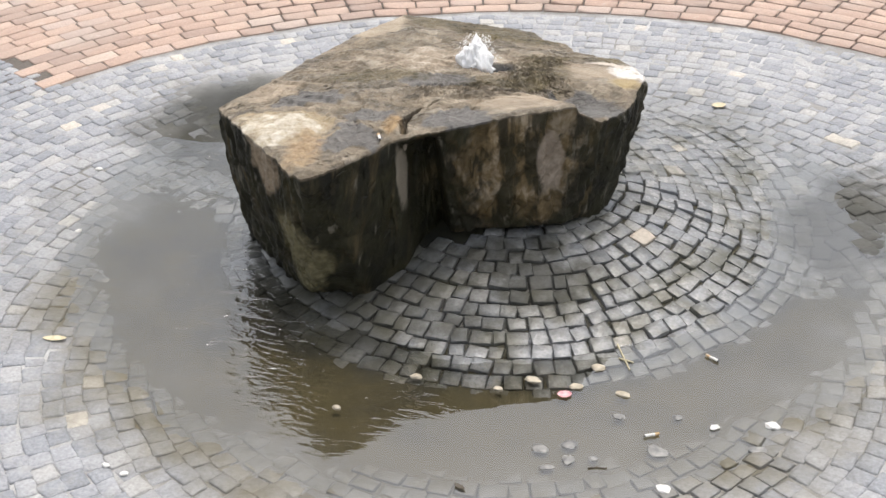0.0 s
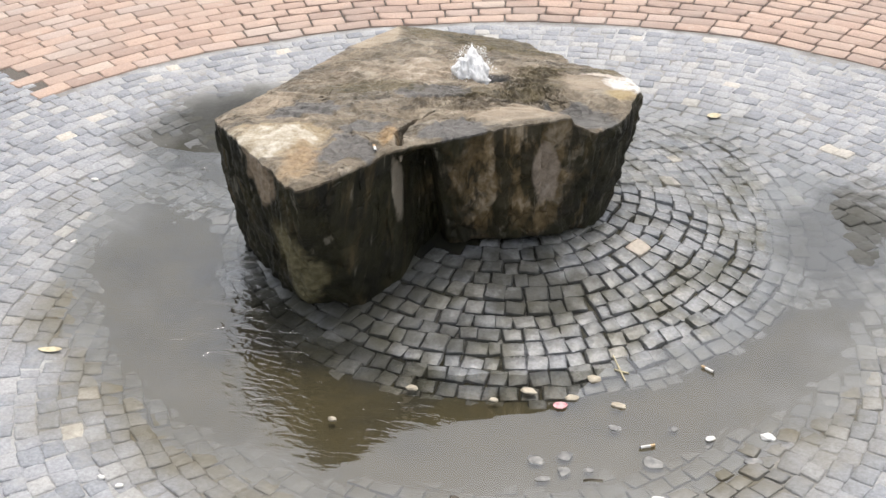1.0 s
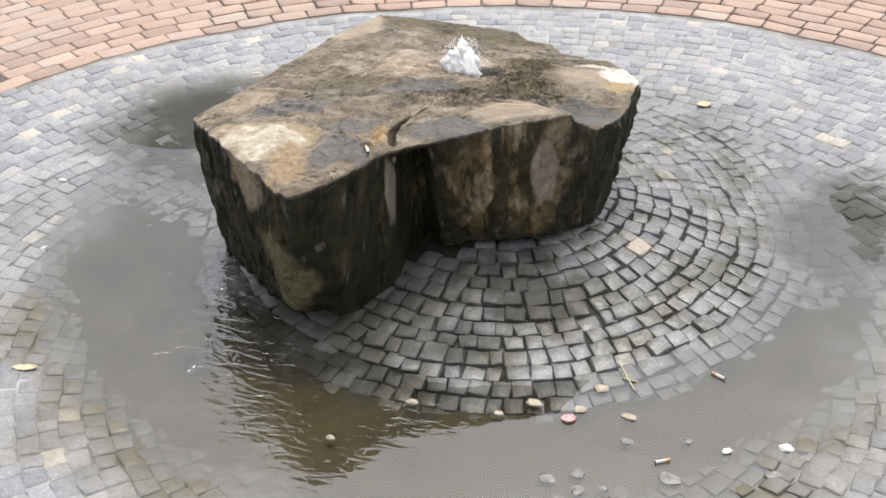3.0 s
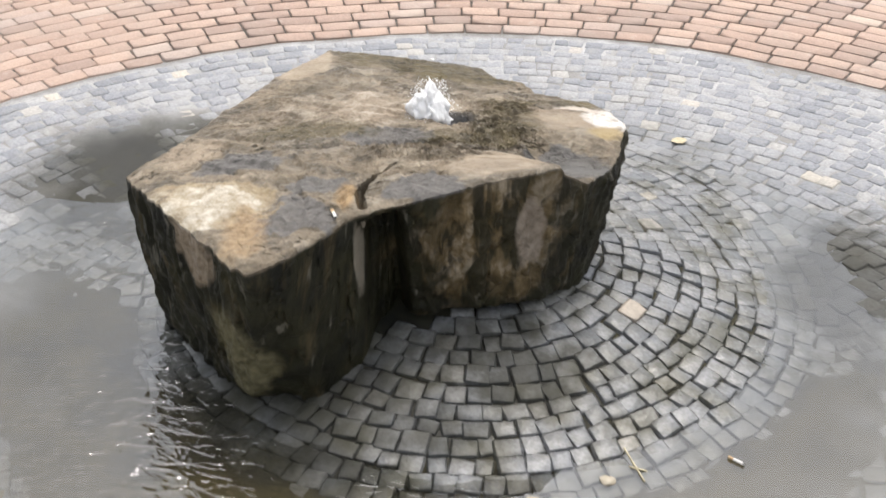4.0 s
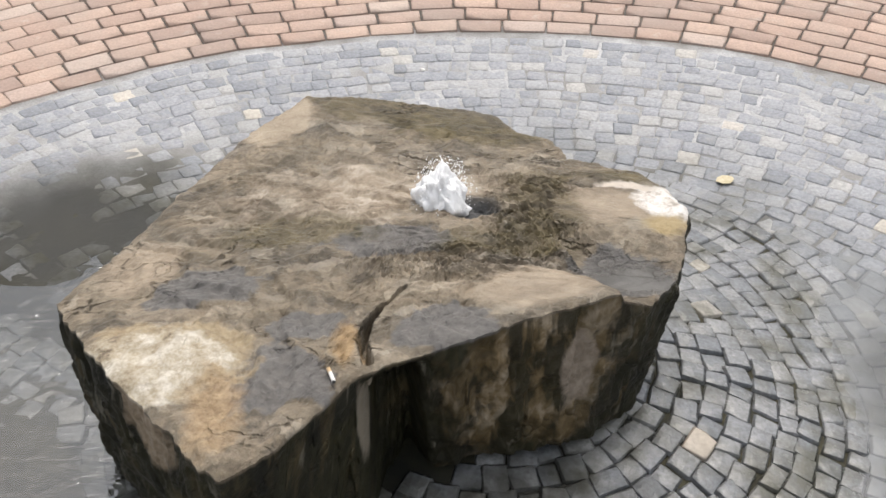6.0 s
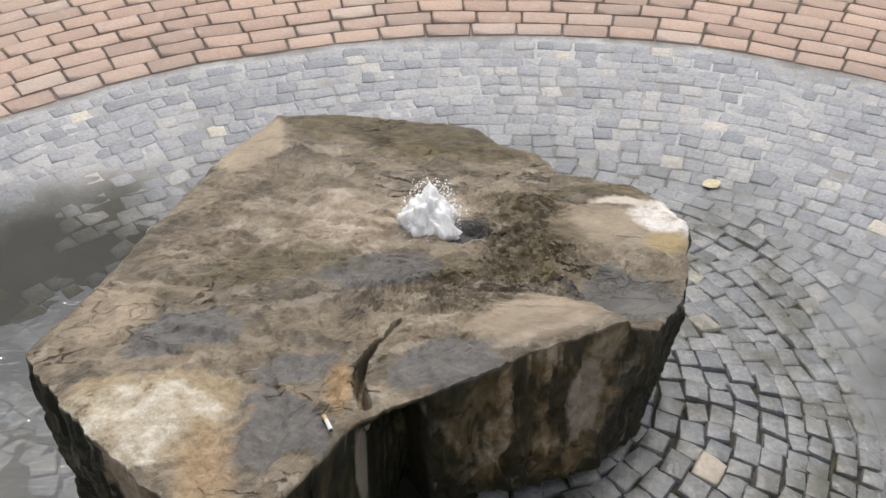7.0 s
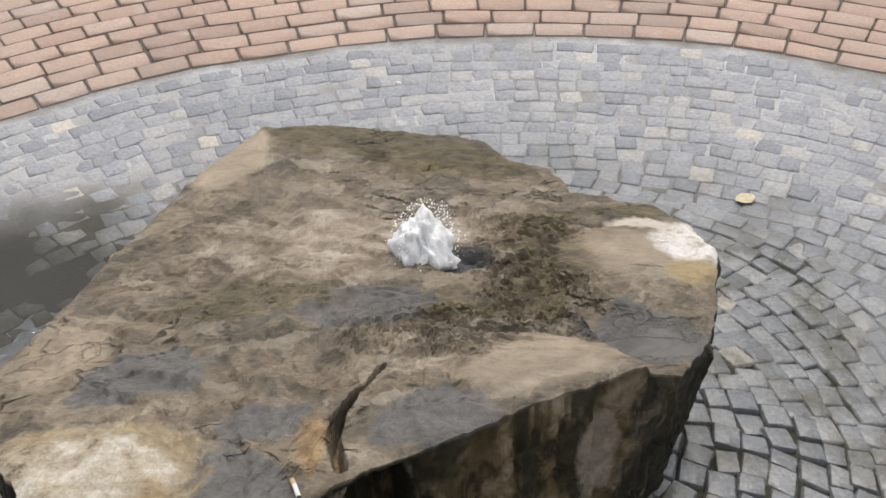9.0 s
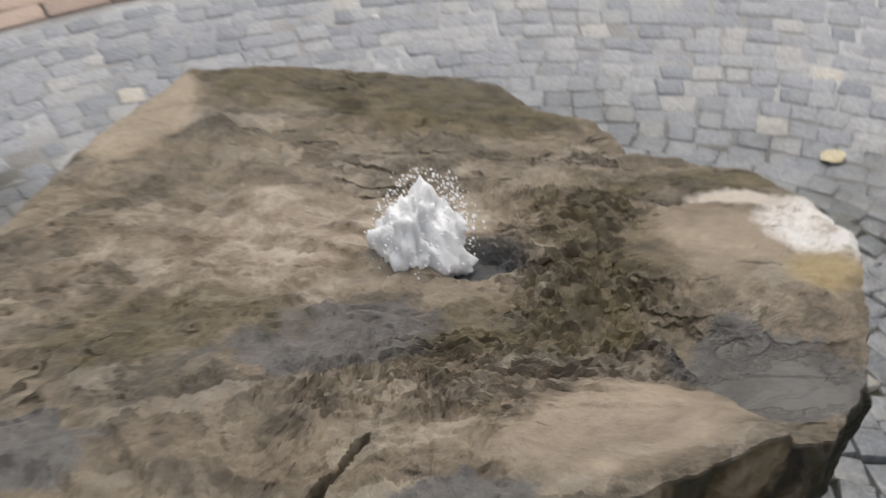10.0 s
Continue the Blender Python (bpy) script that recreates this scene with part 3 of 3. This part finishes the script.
# corners of the top, going round: x, y, height of the rim, foot x, foot y, height of the foot
RIM = [(0.161, 4.504, 0.704, 0.115, 4.523, 0.178), (0.244, 4.581, 0.633, 0.160, 4.598, 0.166), (0.317, 4.738, 0.623, 0.211, 4.642, 0.142),
       (0.337, 5.032, 0.616, 0.249, 4.739, 0.120), (0.275, 5.149, 0.603, 0.213, 4.801, 0.125), (0.182, 5.258, 0.586, 0.113, 5.122, 0.127),
       (-0.034, 5.318, 0.572, -0.056, 5.183, 0.130), (-0.105, 5.467, 0.543, -0.154, 5.298, 0.124), (-0.218, 5.518, 0.536, -0.241, 5.347, 0.119),
       (-0.316, 5.643, 0.513, -0.309, 5.443, 0.103), (-0.530, 5.657, 0.521, -0.494, 5.468, 0.087), (-0.752, 5.664, 0.524, -0.701, 5.486, 0.057),
       (-0.940, 5.556, 0.574, -0.896, 5.425, 0.034), (-1.067, 5.299, 0.570, -1.017, 5.172, 0.037), (-1.178, 4.921, 0.573, -1.072, 4.698, 0.031),
       (-1.258, 4.595, 0.577, -1.210, 4.517, -0.010), (-1.343, 4.362, 0.575, -1.273, 4.381, -0.025), (-1.133, 4.101, 0.653, -1.081, 4.198, -0.018),
       (-0.839, 3.855, 0.644, -0.888, 4.027, -0.015), (-0.698, 3.742, 0.650, -0.786, 3.985, -0.009), (-0.593, 3.860, 0.655, -0.559, 3.995, 0.017),
       (-0.458, 4.133, 0.655, -0.448, 4.154, 0.072), (-0.358, 4.190, 0.668, -0.374, 4.349, 0.160), (-0.086, 4.358, 0.693, -0.085, 4.411, 0.176)]

# the plane that lies best on the rim: the top dips away from the front
DIP = np.linalg.lstsq(np.array([(x, y, 1.0) for x, y, *_ in RIM]), np.array([c[2] for c in RIM]), rcond=None)[0]


def plane(x, y):
    return float(DIP[0] * x + DIP[1] * y + DIP[2])


def own_place(x, y, z):
    """The place in the stone's own frame, to which its relief and colours belong."""
    return (0.7517 * x + 0.114 * y + 0.0305 * z - 0.2858, -0.1648 * x + 0.8629 * y - 0.1966 * z - 0.0464, -0.0306 * x + 0.0588 * y + 0.7784 * z - 0.3016)


def rim_at(angle):
    """Where the ray at this angle from the boulder's middle meets the rim and the foot."""
    ux, uy = math.cos(angle), math.sin(angle)
    for (x0, y0, z0, *f0), (x1, y1, z1, *f1) in zip(RIM, RIM[1:] + RIM[:1]):
        ex, ey = x1 - x0, y1 - y0
        den = ux * ey - uy * ex
        if abs(den) < 1e-9:
            continue
        r = ((x0 - KX) * ey - (y0 - KY) * ex) / den
        s = ((x0 - KX) * uy - (y0 - KY) * ux) / den
        if r > 0 and -1e-6 <= s <= 1 + 1e-6:
            return (x0 + ex * s, y0 + ey * s, z0 + (z1 - z0) * s), [p + (q - p) * s for p, q in zip(f0, f1)]
    return None


CRACK = [(-0.122, 3.50), (-0.137, 3.57), (-0.13, 3.64), (-0.10, 3.70), (-0.062, 3.755)]


def crack_depth(x, y):
    best = 1e9
    for (ax, ay), (bx, by) in zip(CRACK, CRACK[1:]):
        ex, ey = bx - ax, by - ay
        t = max(0, min(1, ((x - ax) * ex + (y - ay) * ey) / (ex * ex + ey * ey)))
        best = min(best, math.hypot(x - ax - ex * t, y - ay - ey * t))
    best *= 1.0 + 1.2 * smooth(3.62, 3.76, y) + 0.25 * noise.noise(Vector((x * 60, y * 60, 0)))
    return 0.060 * (1 - smooth(0.004, 0.012, best))


def ledges(v, sharp):
    """A stair with worn treads, mean 0."""
    f = v - math.floor(v)
    return math.floor(v) + smooth(0.5 - sharp, 0.5 + sharp, f) - v


def top_relief(x, y):
    """Split slate surface: steps along the bedding, pits and scales."""
    wx, wy = x + 0.03 * noise.noise(Vector((x * 7, y * 9, 8.8))), y + 0.03 * noise.noise(Vector((x * 7, y * 9, 2.2)))
    big = 3.0 * noise.noise(Vector((wx * 2.6, wy * 4.6, 1.7))) + 2.2 * (0.25 * x - 0.6 * y)
    mid = 3.4 * fbm(wx * 7, wy * 10, 4.2, 3)
    fine = 2.6 * fbm(wx * 19, wy * 25, 9.2, 3)
    z = 0.013 * ledges(big, 0.10) + 0.0062 * ledges(mid, 0.10) + 0.0028 * ledges(fine, 0.14)
    z += 0.005 * fbm(x * 10, y * 12, 0.3) + 0.0025 * fbm(x * 36, y * 40, 5.1, 4)
    pits = noise.noise(Vector((x * 26, y * 32, 12.0)))
    z -= 0.005 * smooth(0.36, 0.6, pits)
    flake = 1 - smooth(0.5, 1.0, math.hypot((x - 0.22) / 0.17, (y - 4.05) / 0.33))
    flake = max(flake, 0.8 * (1 - smooth(0.5, 1.0, math.hypot((x - 0.03) / 0.3, (y - 3.86) / 0.10))))
    z += 0.018 * flake * ledges(3.0 * fbm(wx * 15, wy * 22, 3.3, 3), 0.08)
    # smooth slabs
    flat = max(1 - smooth(0.6, 1.0, math.hypot((x - 0.22) / 0.18, (y - 3.72) / 0.10)), 1 - smooth(0.6, 1.0, math.hypot((x - 0.37) / 0.15, (y - 4.12) / 0.12)),
               1 - smooth(0.6, 1.0, math.hypot((x + 0.39) / 0.10, (y - 4.68) / 0.16)))
    z *= 1 - 0.75 * flat
    # the quartz lump stands a little proud
    z += 0.012 * (1 - smooth(0.8, 1.05, math.hypot((x + 0.51) / 0.14, (y - 3.53) / 0.11)))
    # the lower shelf at the end beside the white quartz
    shelf = smooth(0.0, 0.014, (x - 0.362) * 0.919 + (y - 3.688) * 0.394) * (1 - smooth(3.92, 4.02, y))
    z = z * (1 - 0.9 * shelf) - 0.042 * shelf
    hole = math.hypot(x - 0.078, (y - 4.105) * 1.2)
    return z - 0.022 * (1 - smooth(0.034, 0.066, hole))


def build_boulder():
    half, levels = 105, 50
    side_n = 2 * half
    verts, faces, algae = [], [], []
    prof = {}
    for i in range(side_n + 1):
        for j in range(side_n + 1):
            a, b = i / half - 1, j / half - 1
            # square grid wrapped on a disc, so that no spot is finer than another
            if a == 0 and b == 0:
                q, phi = 0.0, 0.0
            elif abs(a) > abs(b):
                q, phi = abs(a), math.pi / 4 * b / a + (0 if a > 0 else math.pi)
            else:
                q, phi = abs(b), math.pi / 2 - math.pi / 4 * a / b + (0 if b > 0 else math.pi)
            (tx, ty, tz), foot = rim_at(phi)
            rag = 1 + 0.013 * noise.noise(Vector((tx * 9, ty * 9, 2))) + 0.010 * noise.noise(Vector((tx * 27, ty * 27, 6))) + 0.006 * noise.noise(Vector((tx * 70, ty * 70, 1)))
            x, y = KX + (tx - KX) * q * rag, KY + (ty - KY) * q * rag
            bulge = 0.045 * (1 - q ** 1.8) + (tz - plane(tx, ty)) * q ** 1.8
            ox, oy, oz = own_place(x, y, plane(x, y))
            z = plane(x, y) + bulge + 1.25 * (top_relief(ox, oy) * (1 - 0.55 * q ** 6) - crack_depth(ox, oy)) - 0.008 * smooth(0.975, 1.0, q)
            verts.append((x, y, z))
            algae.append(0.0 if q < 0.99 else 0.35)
            if q == 1.0:
                prof[len(verts) - 1] = (phi, oy, foot)
    w = side_n + 1
    for i in range(side_n):
        for j in range(side_n):
            faces.append((i * w + j, (i + 1) * w + j, (i + 1) * w + j + 1, i * w + j + 1))
    loop = [i * w for i in range(side_n)] + [side_n * w + j for j in range(side_n)] + [(side_n - i) * w + side_n for i in range(side_n)] + [side_n - j for j in range(side_n)]
    above = loop
    for i in range(1, levels + 1):
        s = i / levels
        row = []
        for v in loop:
            phi, ty, (fx, fy, fz) = prof[v]
            ex, ey, ez = verts[v]
            # the face drops steeply first and turns in near the foot
            k = s ** 1.5
            x, y = ex + (fx - ex) * k, ey + (fy - ey) * k
            z = ez + (fz - 0.02 - ez) * s
            nx, ny = math.cos(phi), math.sin(phi)
            ox, oy, oz = own_place(x, y, z)
            cell = 0.6 * ledges(2.4 * noise.noise(Vector((x * 5 + 1, y * 5, z * 2.2))), 0.08) + 0.4 * ledges(2.6 * noise.noise(Vector((x * 11, y * 11, z * 5 + 4))), 0.1)
            flute = 0.022 * fbm(x * 8 + 3, y * 8, z * 1.6, 4) + 0.022 * cell + 0.010 * fbm(x * 22, y * 22, z * 8, 3) + 0.005 * fbm(x * 60, y * 60, z * 30, 2)
            notch = 0.13 * smooth(-0.15, -0.125, ox) * (1 - smooth(-0.055, -0.02, ox)) * (1.0 if ty < 3.7 else 0.0) * smooth(0.02, 0.16, s)
            push = flute * smooth(0.0, 0.10, s) - notch
            verts.append((x + nx * push, y + ny * push, z))
            row.append(len(verts) - 1)
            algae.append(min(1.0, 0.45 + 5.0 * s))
        for a in range(len(loop)):
            b = (a + 1) % len(loop)
            faces.append((above[b], above[a], row[a], row[b]))
        above = row
    # underside, tucked in below the overhang
    row = []
    for v in loop:
        phi, ty, (fx, fy, fz) = prof[v]
        verts.append((KX + (fx - KX) * 0.72, KY + (fy - KY) * 0.72, fz - 0.10))
        row.append(len(verts) - 1)
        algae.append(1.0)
    for a in range(len(loop)):
        b = (a + 1) % len(loop)
        faces.append((above[b], above[a], row[a], row[b]))
    me = mesh_from("boulder", verts, faces, STONE)
    me.set_sharp_from_angle(angle=radians(42))
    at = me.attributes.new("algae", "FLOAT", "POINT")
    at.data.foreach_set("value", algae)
    at = me.attributes.new("own_place", "FLOAT_VECTOR", "POINT")
    at.data.foreach_set("vector", [c for v in verts for c in own_place(*v)])
    return new("boulder", me)


boulder = tagged(build_boulder(), "rough brown-grey slate boulder with wet algae-black sides and pale quartz patches", "boulder")

# ================= spring =================
def build_jet():
    base = tagged(new("water_jet"), "white foaming spring bubbling up from the boulder's top", "fountain jet")
    base.matrix_basis = pose(-0.374, 4.916, 0.630) @ Matrix.Diagonal((1.25, 1.25, 1.25, 1))
    rnd = random.Random(3)
    bm = bmesh.new()
    bmesh.ops.create_icosphere(bm, subdivisions=5, radius=1.0)
    for v in bm.verts:
        d = v.co.normalized()
        up = max(0.0, d.z)
        r = 0.054 * (1 + 0.30 * noise.noise(d * 1.7 + Vector((4, 1, 2)))) + 0.011 * fbm(d.x * 4, d.y * 4, d.z * 4, 3) + 0.003 * fbm(d.x * 16, d.y * 16, d.z * 16, 3)
        wide = 1.15 - 0.42 * up
        v.co = Vector((d.x * r * wide - 0.012 * up, d.y * r * wide, d.z * r * (1.75 if d.z > 0 else 0.6) + 0.004))
    me = bpy.data.meshes.new("foam_core")
    bm.to_mesh(me)
    bm.free()
    me.materials.append(FOAM)
    me.polygons.foreach_set("use_smooth", [True] * len(me.polygons))
    core = new("foam_core", me)
    core.parent = base
    bm = bmesh.new()
    for _ in range(620):
        a, h = rnd.uniform(0, 2 * math.pi), rnd.random()
        r = (0.065 * (1.0 - 0.55 * h * h) + 0.012 * rnd.random()) * rnd.uniform(0.7, 1.1)
        s = 0.0007 + 0.0017 * rnd.random() ** 2
        bmesh.ops.create_icosphere(bm, subdivisions=1, radius=s, matrix=Matrix.Translation((r * math.cos(a), r * math.sin(a), 0.005 + 0.112 * h)))
    me = bpy.data.meshes.new("spray")
    bm.to_mesh(me)
    bm.free()
    me.materials.append(FOAM)
    me.polygons.foreach_set("use_smooth", [True] * len(me.polygons))
    drops = new("spray", me)
    drops.parent = base
    tagged(drops, kind="stuff")


build_jet()


# ================= litter =================
PALE = plain_material("chalk_white_pebble", (0.66, 0.64, 0.60), (0.82, 0.80, 0.77), 40)
GREY = plain_material("grey_pebble", (0.13, 0.13, 0.13), (0.30, 0.29, 0.27), 35, 0.4)
BEIGE = plain_material("beige_pebble", (0.36, 0.31, 0.23), (0.52, 0.46, 0.36), 35, 0.5)
PINK = plain_material("pink_petal", (0.62, 0.22, 0.25), (0.80, 0.48, 0.48), 50, 0.45)
LEAF = plain_material("dry_yellow_leaf", (0.50, 0.42, 0.26), (0.64, 0.57, 0.40), 50, 0.6)
BROWN = plain_material("rotten_brown_leaf", (0.045, 0.035, 0.022), (0.09, 0.07, 0.045), 50, 0.5)
PAPER = plain_material("cigarette_paper", (0.70, 0.68, 0.64), (0.82, 0.80, 0.77), 90, 0.7)
CORK = plain_material("cork_filter_paper", (0.50, 0.33, 0.17), (0.62, 0.44, 0.25), 120, 0.7)
ASH = plain_material("burnt_end", (0.03, 0.03, 0.03), (0.10, 0.095, 0.09), 120, 0.9)
STRAW = plain_material("dry_straw", (0.46, 0.40, 0.25), (0.60, 0.53, 0.36), 90, 0.7)


def surface(x, y):
    return max(land(x, y), WATER_Z)


def pebble(name, x, y, lx, ly, lz, turn, mat, seed, label, category, group="", z=None):
    bm = bmesh.new()
    bmesh.ops.create_icosphere(bm, subdivisions=3, radius=0.5)
    for v in bm.verts:
        d = v.co.normalized()
        r = 0.5 * (1 + 0.35 * noise.noise(d * 1.3 + Vector((seed, 2, 1))) + 0.12 * noise.noise(d * 4 + Vector((seed, 5, 3))))
        v.co = Vector((d.x * r * lx, d.y * r * ly, max(-0.35, d.z * r) * lz))
    me = bpy.data.meshes.new(name)
    bm.to_mesh(me)
    bm.free()
    me.materials.append(mat)
    me.polygons.foreach_set("use_smooth", [True] * len(me.polygons))
    ob = new(name, me)
    ob.matrix_basis = pose(x, y, (surface(x, y) if z is None else z) + 0.15 * lz, 0, 0, turn)
    return tagged(ob, label, category, group)


def leaf(name, x, y, long, wide, turn, mat, seed, label, category):
    """A curled blade with a midrib fold and some thickness."""
    rnd = random.Random(seed)
    nu, nv = 10, 4
    top, faces = [], []
    for i in range(nu + 1):
        u = i / nu
        w = wide / 2 * math.sin(math.pi * min(1, u * 0.96 + 0.02)) ** 0.7 * (1 + 0.12 * rnd.uniform(-1, 1))
        for j in range(nv + 1):
            v = j / nv * 2 - 1
            top.append(((u - 0.5) * long, v * w, 0.003 + 0.06 * wide * abs(v) + 0.10 * long * (u - 0.5) ** 2 + rnd.uniform(0, 0.001)))
    count = len(top)
    verts = top + [(a, b, c - 0.0012) for a, b, c in top]
    for i in range(nu):
        for j in range(nv):
            a, b, c, d = i * (nv + 1) + j, (i + 1) * (nv + 1) + j, (i + 1) * (nv + 1) + j + 1, i * (nv + 1) + j + 1
            faces += [(a, b, c, d), (d + count, c + count, b + count, a + count)]
    ob = new(name, mesh_from(name, verts, faces, mat))
    ob.matrix_basis = pose(x, y, surface(x, y) + 0.002, 0, 0, turn)
    return tagged(ob, label, category)


def tube(bm, p0, p1, r0, r1):
    d = Vector(p1) - Vector(p0)
    m = Matrix.Translation((Vector(p0) + Vector(p1)) / 2) @ d.to_track_quat("Z", "Y").to_matrix().to_4x4()
    bmesh.ops.create_cone(bm, cap_ends=True, segments=10, radius1=r0, radius2=r1, depth=d.length, matrix=m)


def part(name, bm, mat, parent, label=""):
    me = bpy.data.meshes.new(name)
    bm.to_mesh(me)
    bm.free()
    me.materials.append(mat)
    ob = new(name, me)
    ob.parent = parent
    return tagged(ob, label)


def cigarette_butt(m, label):
    base = tagged(new("cigarette_butt"), label, "cigarette butt", "cigarette butts")
    base.matrix_basis = m @ Matrix.Diagonal((1.3, 1.3, 1.3, 1))
    bm = bmesh.new()
    tube(bm, (-0.016, 0, 0.004), (0.012, 0.001, 0.004), 0.004, 0.0038)
    part("paper", bm, PAPER, base, "white crumpled paper")
    bm = bmesh.new()
    tube(bm, (0.012, 0.001, 0.004), (0.024, 0.002, 0.0042), 0.0041, 0.0041)
    part("filter", bm, CORK, base, "tan filter")
    bm = bmesh.new()
    tube(bm, (-0.0195, 0, 0.0037), (-0.016, 0, 0.004), 0.0022, 0.0037)
    part("burnt_end", bm, ASH, base, "black burnt end")


cigarette_butt(pose(0.684, 3.476, WATER_Z + 0.002, 0, 0, 28), "soaked white cigarette butt lying in the puddle")
cigarette_butt(pose(0.826, 3.982, surface(0.826, 3.982) + 0.002, 0, 0, 150), "white cigarette butt at the puddle's edge")
cigarette_butt(pose(-0.515, 4.100, 0.662, 0, 4, 115), "cigarette butt dropped on the boulder's top")

leaf("petal", 0.345, 3.616, 0.053, 0.040, 20, PINK, 1, "pink flower petal floating in the puddle", "petal")
leaf("leaf", -1.632, 3.384, 0.094, 0.035, 15, LEAF, 2, "narrow dry yellow leaf on wet cobbles", "leaf")
leaf("leaf", 0.539, 6.160, 0.075, 0.056, 30, LEAF, 3, "pale yellow leaf on the cobble mound", "leaf")
leaf("leaf", 0.130, 3.040, 0.045, 0.018, -20, BROWN, 4, "small dark rotten leaf floating in the puddle", "leaf")

for i, (x, y, lx, ly, turn) in enumerate(((1.078, 3.653, 0.050, 0.040, 10), (0.888, 3.587, 0.040, 0.025, 40), (0.773, 3.221, 0.043, 0.050, 70), (-1.041, 2.775, 0.025, 0.022, 0),
                                          (-0.959, 2.755, 0.030, 0.018, 30), (-2.213, 4.680, 0.040, 0.027, 0), (-2.006, 4.152, 0.033, 0.018, 60), (-0.766, 6.818, 0.025, 0.022, 0))):
    pebble("pebble", x, y, lx, ly, 0.016, turn, PALE, 3.1 * i + 1, "small chalk-white pebble among the wet cobbles", "pebble", "white pebbles")
for i, (x, y, lx, ly, turn) in enumerate(((0.334, 3.307, 0.062, 0.045, -10), (0.425, 3.355, 0.057, 0.043, 20), (0.441, 3.277, 0.045, 0.050, 0), (0.519, 3.307, 0.035, 0.027, 0),
                                          (0.379, 3.220, 0.050, 0.030, 15), (0.720, 3.403, 0.073, 0.055, -25), (0.556, 3.553, 0.043, 0.033, 0), (0.756, 3.607, 0.033, 0.030, 0),
                                          (1.045, 3.506, 0.062, 0.050, 10), (1.153, 3.627, 0.062, 0.044, 30))):
    pebble("pebble", x, y, lx, ly, 0.010, turn, GREY, 2.3 * i + 40, "wet grey pebble breaking the puddle's surface", "pebble", "grey pebbles", WATER_Z - 0.002)
for i, (x, y, lx, ly, turn) in enumerate(((0.427, 3.810, 0.062, 0.056, 0), (0.212, 3.672, 0.073, 0.043, 5), (-0.207, 3.570, 0.057, 0.037, 0), (0.374, 3.677, 0.062, 0.044, 10),
                                          (0.546, 3.679, 0.069, 0.037, -10), (0.105, 3.584, 0.044, 0.027, 0), (-0.422, 3.315, 0.037, 0.027, 0))):
    pebble("pebble", x, y, 0.8 * lx, 0.8 * ly, 0.015, turn, BEIGE, 1.7 * i + 70, "wet beige pebble at the puddle's edge", "pebble", "beige pebbles")


def straw(points, r, mat, label, name="straw"):
    bm = bmesh.new()
    for a, b in zip(points, points[1:]):
        tube(bm, a, b, r, r * 0.85)
    me = bpy.data.meshes.new(name)
    bm.to_mesh(me)
    bm.free()
    me.materials.append(mat)
    return tagged(new(name, me), label, "straw" if name == "straw" else "twig")


def low(x, y):
    return (x, y, surface(x, y) + 0.003)


straw([low(0.465, 3.969), low(0.496, 3.915), low(0.540, 3.831)], 0.0032, STRAW, "dry bent straw lying on wet cobbles")
straw([low(0.545, 3.879), low(0.487, 3.890)], 0.003, STRAW, "short dry straw lying on wet cobbles")
straw([low(0.513, 3.251), low(0.540, 3.263), low(0.576, 3.268)], 0.0028, BROWN, "thin dark twig floating in the puddle", "twig")
